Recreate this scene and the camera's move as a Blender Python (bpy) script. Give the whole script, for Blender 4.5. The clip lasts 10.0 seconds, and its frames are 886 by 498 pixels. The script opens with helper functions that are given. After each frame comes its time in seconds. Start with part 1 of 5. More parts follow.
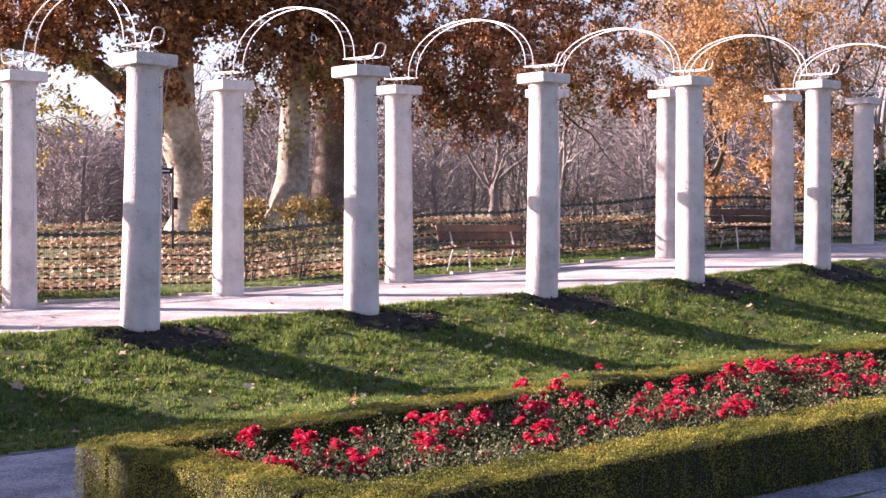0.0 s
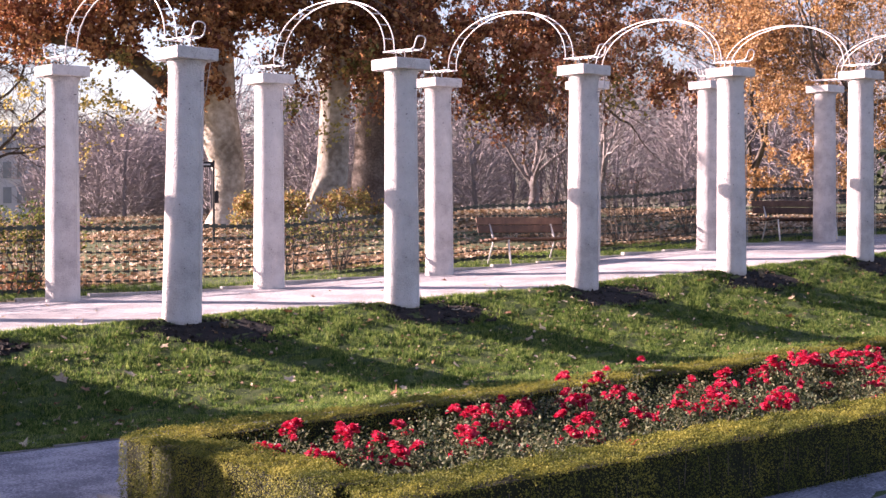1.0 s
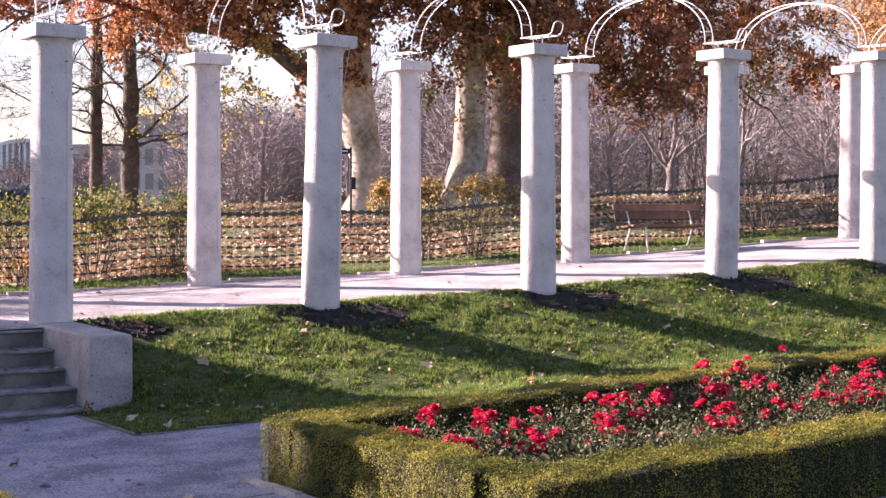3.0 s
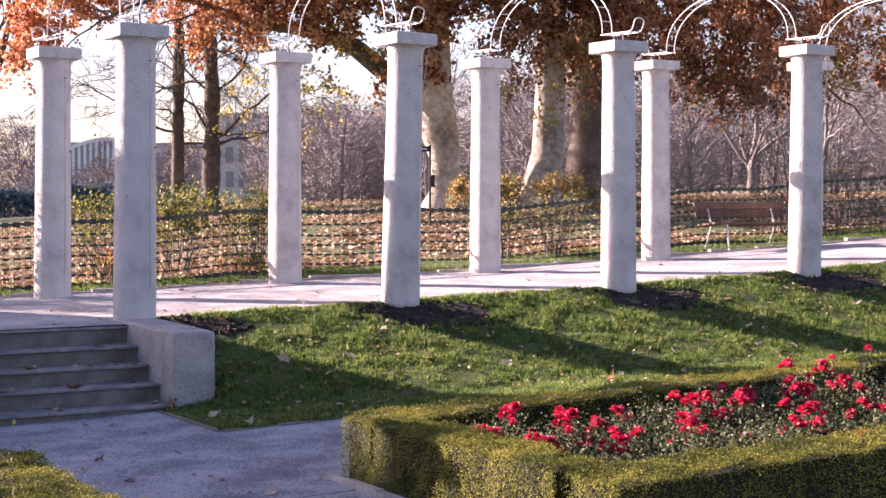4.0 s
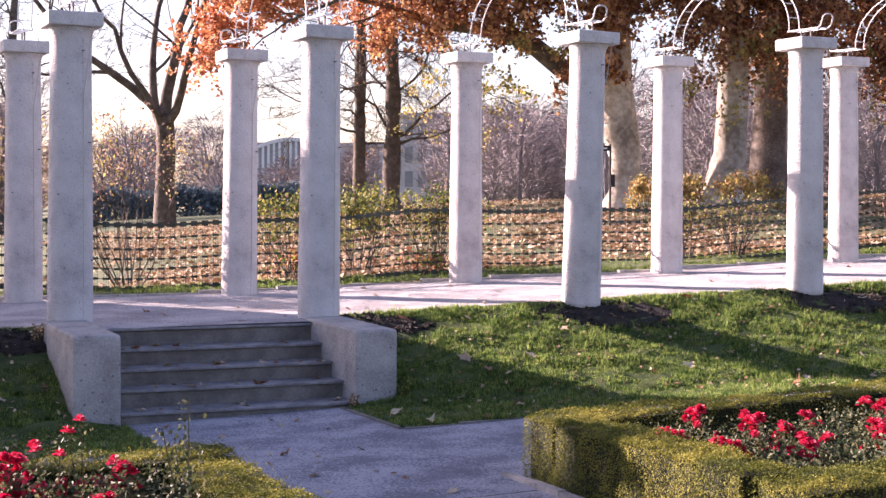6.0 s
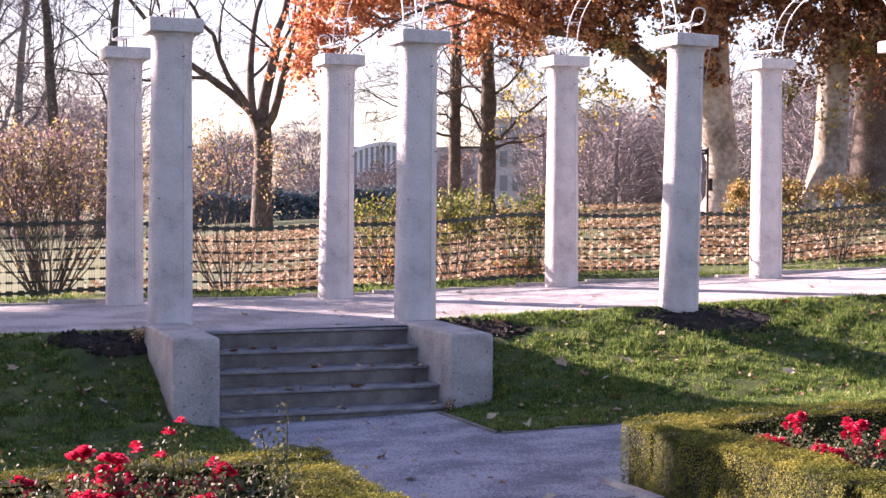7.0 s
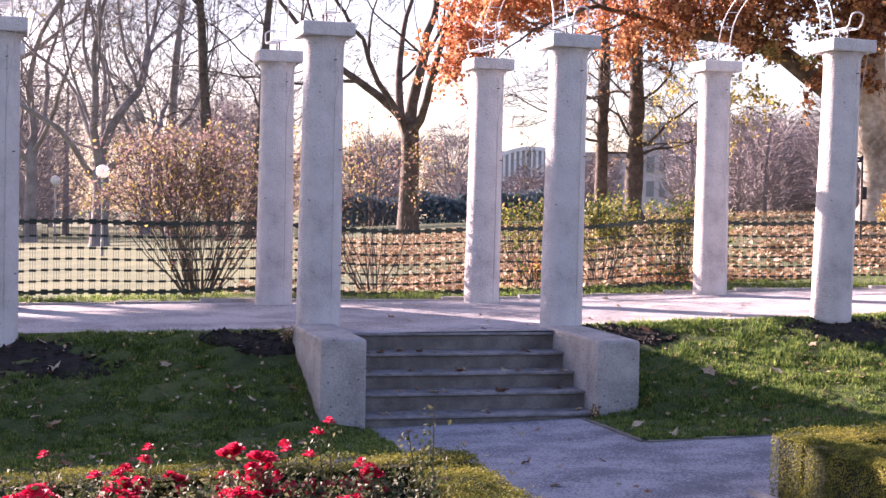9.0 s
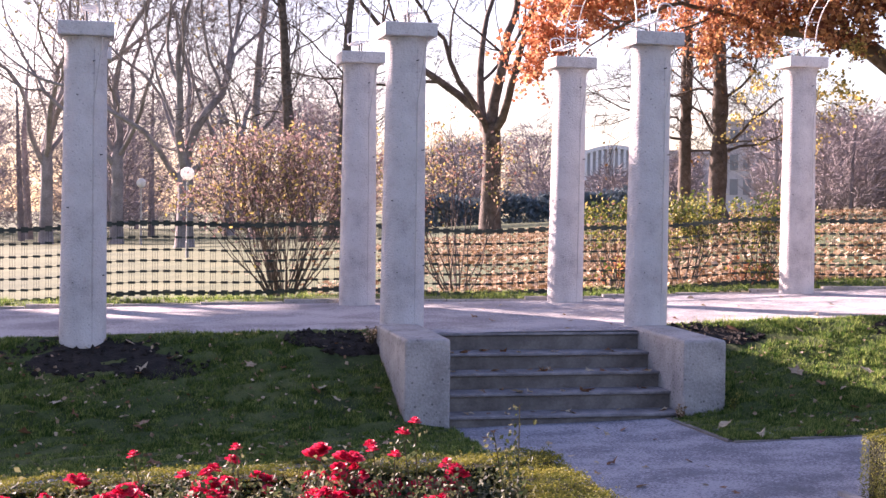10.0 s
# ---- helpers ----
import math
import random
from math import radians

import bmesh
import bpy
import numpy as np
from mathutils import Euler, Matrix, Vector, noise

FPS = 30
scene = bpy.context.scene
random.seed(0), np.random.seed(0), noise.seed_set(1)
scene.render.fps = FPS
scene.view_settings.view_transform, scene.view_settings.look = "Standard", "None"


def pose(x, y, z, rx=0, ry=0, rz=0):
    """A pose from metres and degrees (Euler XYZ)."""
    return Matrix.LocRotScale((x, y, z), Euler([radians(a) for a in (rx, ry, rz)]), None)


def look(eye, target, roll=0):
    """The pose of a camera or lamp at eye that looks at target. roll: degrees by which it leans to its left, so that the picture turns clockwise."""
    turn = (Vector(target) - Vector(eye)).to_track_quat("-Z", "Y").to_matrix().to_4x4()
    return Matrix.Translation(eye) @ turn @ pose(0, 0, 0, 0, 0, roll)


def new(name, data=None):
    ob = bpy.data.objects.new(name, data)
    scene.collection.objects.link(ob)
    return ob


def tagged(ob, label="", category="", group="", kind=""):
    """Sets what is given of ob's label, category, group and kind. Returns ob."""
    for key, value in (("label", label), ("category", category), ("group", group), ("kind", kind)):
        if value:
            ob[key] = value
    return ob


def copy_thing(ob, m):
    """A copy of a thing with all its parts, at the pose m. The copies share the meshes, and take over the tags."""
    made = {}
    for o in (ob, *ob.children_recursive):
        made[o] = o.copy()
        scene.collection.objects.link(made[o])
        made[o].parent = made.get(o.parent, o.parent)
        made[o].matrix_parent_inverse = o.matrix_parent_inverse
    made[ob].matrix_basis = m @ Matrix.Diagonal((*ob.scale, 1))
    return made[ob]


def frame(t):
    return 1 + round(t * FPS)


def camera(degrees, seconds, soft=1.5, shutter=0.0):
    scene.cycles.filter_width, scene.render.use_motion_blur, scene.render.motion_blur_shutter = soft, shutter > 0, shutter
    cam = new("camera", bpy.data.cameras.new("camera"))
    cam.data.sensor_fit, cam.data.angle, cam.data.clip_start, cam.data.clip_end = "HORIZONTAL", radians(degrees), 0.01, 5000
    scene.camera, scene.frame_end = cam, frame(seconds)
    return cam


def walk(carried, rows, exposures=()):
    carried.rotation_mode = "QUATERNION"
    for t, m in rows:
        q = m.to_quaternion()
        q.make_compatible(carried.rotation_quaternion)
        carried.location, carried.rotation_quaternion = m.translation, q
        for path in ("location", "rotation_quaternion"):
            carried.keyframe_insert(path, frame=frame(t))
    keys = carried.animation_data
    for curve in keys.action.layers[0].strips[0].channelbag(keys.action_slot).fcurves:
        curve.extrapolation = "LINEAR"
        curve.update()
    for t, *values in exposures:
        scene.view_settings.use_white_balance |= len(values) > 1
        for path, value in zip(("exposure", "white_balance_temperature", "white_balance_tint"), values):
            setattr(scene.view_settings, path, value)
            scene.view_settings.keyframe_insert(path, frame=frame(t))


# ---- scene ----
# ---------------------------------------------------------------- camera
cam = camera(32.4, 10.0, soft=1.5)
ROWS = [
    (0.0, 0.000, 0.000, 1.120, 89.300, -0.100, -40.599),
    (0.5, -0.002, 0.003, 1.120, 89.224, 0.027, -40.051),
    (1.0, -0.005, 0.009, 1.120, 89.025, 0.064, -39.115),
    (1.5, -0.009, 0.016, 1.120, 88.771, 0.110, -37.868),
    (2.0, -0.014, 0.024, 1.120, 88.626, 0.050, -36.604),
    (2.5, -0.018, 0.031, 1.120, 88.582, -0.036, -35.373),
    (4.0, -0.033, 0.056, 1.120, 88.429, -0.042, -31.149),
    (4.5, -0.038, 0.066, 1.120, 88.454, -0.025, -29.472),
    (5.0, -0.044, 0.076, 1.120, 88.398, -0.097, -27.793),
    (5.5, -0.050, 0.085, 1.119, 88.345, -0.223, -26.269),
    (7.0, -0.068, 0.116, 1.119, 88.544, -0.207, -20.943),
    (7.5, -0.072, 0.124, 1.119, 88.504, -0.553, -19.650),
    (8.0, -0.077, 0.132, 1.119, 88.619, -0.768, -18.291),
    (8.5, -0.082, 0.140, 1.119, 88.634, -0.980, -16.992),
    (9.0, -0.087, 0.148, 1.119, 88.652, -0.976, -15.511),
    (9.5, -0.092, 0.158, 1.119, 88.648, -0.708, -13.859),
    (10.0, -0.097, 0.166, 1.119, 88.604, -0.590, -12.448),
]
walk(cam, [(t, pose(x, y, z, rx, ry, rz)) for t, x, y, z, rx, ry, rz in ROWS],
     [(0.0, 2.18, 6700, 42), (5, 2.30, 6700, 41), (10, 2.46, 6700, 43)])

# ---------------------------------------------------------------- sky and sun
SUN_DIR = Vector((-0.618, 0.786, 0.383)).normalized()
world = bpy.data.worlds.new("world")
scene.world = world
world.use_nodes = True
wn = world.node_tree
sky = wn.nodes.new("ShaderNodeTexSky")
sky.sky_type, sky.sun_disc = "NISHITA", False
sky.sun_elevation = math.asin(SUN_DIR.z)
sky.sun_rotation = math.atan2(SUN_DIR.x, SUN_DIR.y)
sky.dust_density, sky.air_density, sky.ozone_density = 1.2, 1.1, 2.5
wn.links.new(sky.outputs[0], wn.nodes["Background"].inputs[0])
wn.nodes["Background"].inputs[1].default_value = 0.058
sun = new("sun", bpy.data.lights.new("sun", "SUN"))
sun.data.energy, sun.data.angle, sun.data.color = 5.0, radians(0.53), (1.0, 0.9, 0.76)
sun.matrix_world = look(SUN_DIR * 50, (0, 0, 0))

# ---------------------------------------------------------------- mesh helpers
RNG = np.random.default_rng(7)


class Acc:
    """Gathers vertices and faces for one mesh."""

    def __init__(self):
        self.v, self.f = [], []

    def add(self, verts, faces):
        n = len(self.v)
        self.v.extend([tuple(p) for p in verts])
        self.f.extend([tuple(i + n for i in q) for q in faces])

    def tube(self, pts, radii, sides=6, cap=True):
        pts = [Vector(p) for p in pts]
        ring, prev = [], None
        for i, p in enumerate(pts):
            d = (pts[min(i + 1, len(pts) - 1)] - pts[max(i - 1, 0)])
            d = d.normalized() if d.length > 1e-9 else Vector((0, 0, 1))
            if prev is None:
                a = d.orthogonal().normalized()
            else:
                a = prev - d * prev.dot(d)
                a = a.normalized() if a.length > 1e-6 else d.orthogonal().normalized()
            prev = a
            b = d.cross(a)
            ring.append([p + (a * math.cos(k * 2 * math.pi / sides) + b * math.sin(k * 2 * math.pi / sides)) * radii[i] for k in range(sides)])
        faces = []
        for i in range(len(pts) - 1):
            for k in range(sides):
                k2 = (k + 1) % sides
                faces.append((i * sides + k, i * sides + k2, (i + 1) * sides + k2, (i + 1) * sides + k))
        if cap:
            faces.append(tuple(reversed(range(sides))))
            faces.append(tuple((len(pts) - 1) * sides + k for k in range(sides)))
        self.add([q for r in ring for q in r], faces)

    def box(self, lo, hi):
        (a, b, c), (d, e, f) = lo, hi
        self.add([(a, b, c), (d, b, c), (d, e, c), (a, e, c), (a, b, f), (d, b, f), (d, e, f), (a, e, f)],
                 [(0, 3, 2, 1), (4, 5, 6, 7), (0, 1, 5, 4), (1, 2, 6, 5), (2, 3, 7, 6), (3, 0, 4, 7)])

    def quads(self, q):
        """q: array n x 4 x 3."""
        n, m = len(self.v), len(q)
        self.v.extend(map(tuple, q.reshape(-1, 3)))
        self.f.extend([(n + 4 * i, n + 4 * i + 1, n + 4 * i + 2, n + 4 * i + 3) for i in range(m)])

    def tris(self, q):
        n, m = len(self.v), len(q)
        self.v.extend(map(tuple, q.reshape(-1, 3)))
        self.f.extend([(n + 3 * i, n + 3 * i + 1, n + 3 * i + 2) for i in range(m)])

    def mesh(self, name, material, smooth=False):
        me = bpy.data.meshes.new(name)
        me.from_pydata([tuple(map(float, p)) for p in self.v], [], self.f)
        if smooth:
            me.polygons.foreach_set("use_smooth", [True] * len(me.polygons))
        for m in (material if isinstance(material, (list, tuple)) else [material]):
            me.materials.append(m)
        me.update()
        return me


def part(name, data, material, parent, label="", smooth=False):
    me = data.mesh(name, material, smooth) if isinstance(data, Acc) else data
    ob = new(name, me)
    ob.parent = parent
    if label:
        ob["label"] = label
    return ob


def thing(name, label, category, group="", at=None):
    ob = new(name)
    ob.empty_display_size = 0.1
    if at is not None:
        ob.matrix_basis = at
    return tagged(ob, label, category, group)


def leaf_quads(c, size, rng, flat=0.0, aspect=0.6, facing=None):
    """Kite-shaped leaves round the centres c, in random directions; flat turns them level, facing gives each a way to turn its face."""
    n = len(c)
    a = rng.normal(size=(n, 3))
    if facing is not None:
        g = facing + rng.normal(size=(n, 3)) * 0.62
        g /= np.linalg.norm(g, axis=1)[:, None]
        a -= g * (a * g).sum(1)[:, None]
    a[:, 2] *= 1 - flat
    a /= np.linalg.norm(a, axis=1)[:, None]
    b = rng.normal(size=(n, 3))
    if flat:
        b[:, 2] *= 1 - flat
    if facing is not None:
        b = np.cross(g, a)
    b -= a * (a * b).sum(1)[:, None]
    b /= np.linalg.norm(b, axis=1)[:, None] + 1e-9
    nrm = np.cross(a, b)
    s = (size * rng.uniform(0.6, 1.35, n))[:, None]
    q = np.empty((n, 4, 3))
    q[:, 0] = c - a * s * 0.5
    q[:, 1] = c + b * s * aspect * 0.5 + a * s * 0.05 + nrm * s * 0.12
    q[:, 2] = c + a * s * 0.5
    q[:, 3] = c - b * s * aspect * 0.5 + a * s * 0.05 + nrm * s * 0.12
    return q


def bevelled_box(size, bevel=0.01, segments=2):
    bm = bmesh.new()
    bmesh.ops.create_cube(bm, size=1)
    for v in bm.verts:
        v.co = Vector((v.co.x * size[0], v.co.y * size[1], v.co.z * size[2]))
    bmesh.ops.bevel(bm, geom=bm.edges[:], offset=bevel, segments=segments, affect="EDGES", profile=0.5)
    return bm


def bm_mesh(bm, name, material, smooth=False):
    me = bpy.data.meshes.new(name)
    bm.to_mesh(me)
    bm.free()
    if smooth:
        me.polygons.foreach_set("use_smooth", [True] * len(me.polygons))
    me.materials.append(material)
    return me


# ---------------------------------------------------------------- materials
def material(name, colours, scale=6.0, rough=0.85, bump=0.0, bump_scale=60.0, island=0.0, random=0.0, metal=0.0, detail_scale=None, translucent=0.0, specular=0.3, fine=0.25, pits=None):
    """Noise between colours (two or three), a finer grain over it, optional variation per island or per object, bump and leaf translucency."""
    m = bpy.data.materials.new(name)
    m.use_nodes = True
    nt = m.node_tree
    bsdf = nt.nodes["Principled BSDF"]
    out = nt.nodes["Material Output"]
    tex = nt.nodes.new("ShaderNodeTexCoord")
    big = nt.nodes.new("ShaderNodeTexNoise")
    big.inputs["Scale"].default_value, big.inputs["Detail"].default_value = scale, 6
    big.inputs["Roughness"].default_value = 0.65
    nt.links.new(tex.outputs["Object"], big.inputs["Vector"])
    small = nt.nodes.new("ShaderNodeTexNoise")
    small.inputs["Scale"].default_value, small.inputs["Detail"].default_value = detail_scale or scale * 14, 4
    nt.links.new(tex.outputs["Object"], small.inputs["Vector"])
    mix = nt.nodes.new("ShaderNodeMath")
    mix.operation = "MULTIPLY_ADD"
    nt.links.new(small.outputs["Fac"], mix.inputs[0])
    mix.inputs[1].default_value = fine
    addend = big.outputs["Fac"]
    if island or random:
        src = nt.nodes.new("ShaderNodeNewGeometry").outputs["Random Per Island"] if island else nt.nodes.new("ShaderNodeObjectInfo").outputs["Random"]
        ma = nt.nodes.new("ShaderNodeMath")
        ma.operation = "MULTIPLY_ADD"
        nt.links.new(src, ma.inputs[0])
        ma.inputs[1].default_value = island or random
        nt.links.new(big.outputs["Fac"], ma.inputs[2])
        sub = nt.nodes.new("ShaderNodeMath")
        sub.operation = "SUBTRACT"
        nt.links.new(ma.outputs[0], sub.inputs[0])
        sub.inputs[1].default_value = (island or random) * 0.5
        addend = sub.outputs[0]
    nt.links.new(addend, mix.inputs[2])
    ramp = nt.nodes.new("ShaderNodeValToRGB")
    el = ramp.color_ramp.elements
    lo, hi = 0.32 + fine * 0.5, 0.68 + fine * 0.5
    el[0].position, el[0].color = lo, (*colours[0], 1)
    el[1].position, el[1].color = hi, (*colours[-1], 1)
    for i, c in enumerate(colours[1:-1]):
        e = el.new(lo + (hi - lo) * (i + 1) / (len(colours) - 1))
        e.color = (*c, 1)
    nt.links.new(mix.outputs[0], ramp.inputs[0])
    base = ramp.outputs[0]
    if pits:
        vor = nt.nodes.new("ShaderNodeTexVoronoi")
        vor.inputs["Scale"].default_value = pits[0]
        nt.links.new(tex.outputs["Object"], vor.inputs["Vector"])
        hole = nt.nodes.new("ShaderNodeMapRange")
        hole.inputs["From Min"].default_value, hole.inputs["From Max"].default_value = pits[1], pits[1] * 1.5
        hole.inputs["To Min"].default_value, hole.inputs["To Max"].default_value = pits[2], 1.0
        nt.links.new(vor.outputs["Distance"], hole.inputs["Value"])
        dark = nt.nodes.new("ShaderNodeMix")
        dark.data_type, dark.blend_type = "RGBA", "MULTIPLY"
        dark.inputs["Factor"].default_value = 1.0
        nt.links.new(base, dark.inputs["A"])
        nt.links.new(hole.outputs[0], dark.inputs["B"])
        base = dark.outputs["Result"]
    nt.links.new(base, bsdf.inputs["Base Color"])
    bsdf.inputs["Roughness"].default_value, bsdf.inputs["Metallic"].default_value = rough, metal
    bsdf.inputs["Specular IOR Level"].default_value = specular
    if bump:
        bt = nt.nodes.new("ShaderNodeTexNoise")
        bt.inputs["Scale"].default_value, bt.inputs["Detail"].default_value = bump_scale, 5
        nt.links.new(tex.outputs["Object"], bt.inputs["Vector"])
        bp = nt.nodes.new("ShaderNodeBump")
        bp.inputs["Strength"].default_value, bp.inputs["Distance"].default_value = bump, 0.02
        nt.links.new(bt.outputs["Fac"], bp.inputs["Height"])
        nt.links.new(bp.outputs[0], bsdf.inputs["Normal"])
    if translucent:
        tr = nt.nodes.new("ShaderNodeBsdfTranslucent")
        nt.links.new(ramp.outputs[0], tr.inputs["Color"])
        ms = nt.nodes.new("ShaderNodeMixShader")
        ms.inputs[0].default_value = translucent
        nt.links.new(bsdf.outputs[0], ms.inputs[1])
        nt.links.new(tr.outputs[0], ms.inputs[2])
        nt.links.new(ms.outputs[0], out.inputs["Surface"])
    return m


M = {}
M["concrete"] = material("concrete", [(0.37, 0.345, 0.34), (0.52, 0.495, 0.483), (0.61, 0.585, 0.57)], 2.6, 0.9, 0.8, 55, random=0.15, detail_scale=75, fine=0.3, pits=(17, 0.11, 0.72))
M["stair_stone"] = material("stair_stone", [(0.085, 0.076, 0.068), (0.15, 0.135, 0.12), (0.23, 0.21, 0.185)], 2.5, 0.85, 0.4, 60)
# treads paler than risers: light on the step tops is put into colour
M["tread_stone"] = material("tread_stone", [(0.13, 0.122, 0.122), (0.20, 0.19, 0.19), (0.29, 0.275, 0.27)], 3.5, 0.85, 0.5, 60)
M["cheek_stone"] = material("cheek_stone", [(0.25, 0.235, 0.22), (0.36, 0.34, 0.32), (0.45, 0.42, 0.395)], 3.0, 0.9, 0.8, 55, fine=0.45, pits=(15, 0.13, 0.5))
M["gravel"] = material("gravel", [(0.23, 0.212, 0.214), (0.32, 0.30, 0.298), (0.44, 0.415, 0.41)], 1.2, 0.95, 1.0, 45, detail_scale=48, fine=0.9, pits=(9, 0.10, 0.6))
# darker, bluer gravel: the shade on the lower paths is put into the colour
M["gravel_shaded"] = material("gravel_shaded", [(0.145, 0.145, 0.165), (0.225, 0.225, 0.25), (0.35, 0.345, 0.37)], 1.4, 0.95, 1.0, 45, detail_scale=48, fine=0.9, pits=(22, 0.14, 0.55))
M["soil"] = material("soil", [(0.009, 0.007, 0.006), (0.02, 0.015, 0.012), (0.035, 0.026, 0.02)], 9, 0.95, 1.0, 40)
M["turf"] = material("turf", [(0.022, 0.038, 0.009), (0.05, 0.075, 0.017), (0.10, 0.11, 0.034)], 1.3, 0.95, 0.8, 60)
M["grass"] = material("grass", [(0.022, 0.062, 0.012), (0.095, 0.175, 0.03), (0.29, 0.35, 0.10)], 7.0, 0.5, island=0.5, translucent=0.66)
M["lawn"] = material("lawn", [(0.04, 0.06, 0.023), (0.07, 0.09, 0.034), (0.112, 0.12, 0.054)], 0.25, 0.95, 0.6, 30, detail_scale=12, fine=0.5)
M["litter"] = material("litter", [(0.19, 0.11, 0.055), (0.36, 0.24, 0.145), (0.52, 0.40, 0.28)], 3, 0.85, island=0.7, translucent=0.2)
M["dry_leaf"] = material("dry_leaf", [(0.22, 0.10, 0.05), (0.36, 0.25, 0.155), (0.48, 0.39, 0.27)], 5, 0.8, random=0.8, translucent=0.15)
M["hedge_shade_core"] = material("hedge_shade_core", [(0.008, 0.010, 0.004), (0.02, 0.024, 0.008)], 25, 0.95, 1.0, 60)
M["hedge_leaf"] = material("hedge_leaf", [(0.06, 0.08, 0.014), (0.15, 0.155, 0.025), (0.33, 0.295, 0.055)], 2.6, 0.7, island=0.16, translucent=0.26, specular=0.2)
M["hedge_twig"] = material("hedge_twig", [(0.06, 0.05, 0.035), (0.14, 0.115, 0.085)], 6, 0.9, island=0.4)
M["rose_leaf"] = material("rose_leaf", [(0.025, 0.042, 0.016), (0.065, 0.085, 0.035), (0.17, 0.17, 0.085)], 4, 0.6, island=0.7, translucent=0.3)
M["rose_stem"] = material("rose_stem", [(0.06, 0.06, 0.02), (0.12, 0.09, 0.04)], 8, 0.7)
M["rose_petal"] = material("rose_petal", [(0.40, 0.008, 0.034), (0.64, 0.022, 0.075), (0.78, 0.085, 0.16)], 9, 0.5, island=0.4, translucent=0.35)
M["arch_paint"] = material("arch_paint", [(0.58, 0.565, 0.555), (0.70, 0.685, 0.67)], 8, 0.4)
M["steel"] = material("steel", [(0.08, 0.08, 0.08), (0.14, 0.13, 0.13)], 8, 0.5, metal=0.6)
M["wire"] = material("wire", [(0.35, 0.34, 0.33), (0.45, 0.44, 0.43)], 8, 0.4, metal=0.8)
M["bench_wood"] = material("bench_wood", [(0.05, 0.025, 0.016), (0.09, 0.045, 0.028), (0.14, 0.075, 0.045)], 5, 0.6, 0.3, 40, random=0.2)
M["bench_metal"] = material("bench_metal", [(0.40, 0.39, 0.38), (0.55, 0.54, 0.52)], 9, 0.45, metal=0.4)
M["fence_net"] = material("fence_net", [(0.012, 0.022, 0.018), (0.03, 0.045, 0.038)], 2, 0.6, island=0.3)
M["bark_plane"] = material("bark_plane", [(0.19, 0.155, 0.12), (0.42, 0.37, 0.305), (0.74, 0.70, 0.64)], 0.8, 0.9, 0.6, 12, detail_scale=9, fine=0.4)
M["bark_dark"] = material("bark_dark", [(0.05, 0.04, 0.032), (0.10, 0.08, 0.065), (0.17, 0.14, 0.12)], 4.5, 0.95, 1.0, 9, fine=0.5)
M["bark_oak"] = material("bark_oak", [(0.08, 0.06, 0.05), (0.16, 0.13, 0.11), (0.27, 0.23, 0.20)], 1.6, 0.95, 1.0, 12, fine=0.5)
# far bark and twigs: distance haze is put into these paler colours
M["bark_grey_haze"] = material("bark_grey_haze", [(0.16, 0.14, 0.135), (0.24, 0.215, 0.21), (0.34, 0.31, 0.30)], 1.2, 0.95, 0.8, 10, fine=0.5)
M["bark_haze"] = material("bark_haze", [(0.13, 0.11, 0.105), (0.22, 0.19, 0.18)], 1, 0.95, random=0.3)
M["twig"] = material("twig", [(0.16, 0.14, 0.145), (0.25, 0.22, 0.225), (0.36, 0.31, 0.305)], 0.4, 0.9, island=0.3)
M["leaf_rust"] = material("leaf_rust", [(0.17, 0.065, 0.04), (0.34, 0.15, 0.075), (0.56, 0.31, 0.14)], 0.6, 0.45, island=0.7, translucent=0.5)
M["leaf_orange"] = material("leaf_orange", [(0.32, 0.105, 0.05), (0.50, 0.20, 0.10), (0.62, 0.33, 0.17)], 0.5, 0.6, island=0.5, translucent=0.45)
M["leaf_gold"] = material("leaf_gold", [(0.25, 0.125, 0.05), (0.39, 0.22, 0.09), (0.50, 0.32, 0.15)], 0.5, 0.6, island=0.5, translucent=0.4)
M["leaf_yellow"] = material("leaf_yellow", [(0.17, 0.16, 0.05), (0.33, 0.27, 0.085), (0.50, 0.38, 0.12)], 0.8, 0.6, island=0.7, translucent=0.4)
M["leaf_green"] = material("leaf_green", [(0.055, 0.085, 0.02), (0.15, 0.18, 0.04), (0.36, 0.33, 0.075)], 1.2, 0.6, island=0.7, translucent=0.35)
M["leaf_red"] = material("leaf_red", [(0.17, 0.085, 0.075), (0.27, 0.165, 0.13), (0.40, 0.29, 0.19)], 1.0, 0.6, island=0.7, translucent=0.35)
M["leaf_purple"] = material("leaf_purple", [(0.14, 0.085, 0.085), (0.25, 0.165, 0.155), (0.39, 0.29, 0.25)], 1.0, 0.6, island=0.7, translucent=0.3)
M["yew"] = material("yew", [(0.012, 0.022, 0.010), (0.03, 0.045, 0.018), (0.06, 0.075, 0.03)], 1.5, 0.7, island=0.5)
# pale blue stands in for distance haze over the far hedge
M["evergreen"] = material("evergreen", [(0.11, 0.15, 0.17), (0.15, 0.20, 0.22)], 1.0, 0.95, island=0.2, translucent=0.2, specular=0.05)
M["globe"] = material("globe", [(0.80, 0.79, 0.77), (0.86, 0.85, 0.83)], 3, 0.35, translucent=0.5)
M["post_paint"] = material("post_paint", [(0.30, 0.29, 0.28), (0.42, 0.41, 0.40)], 4, 0.5)
M["sign_dark"] = material("sign_dark", [(0.01, 0.01, 0.012), (0.02, 0.02, 0.024)], 4, 0.5)
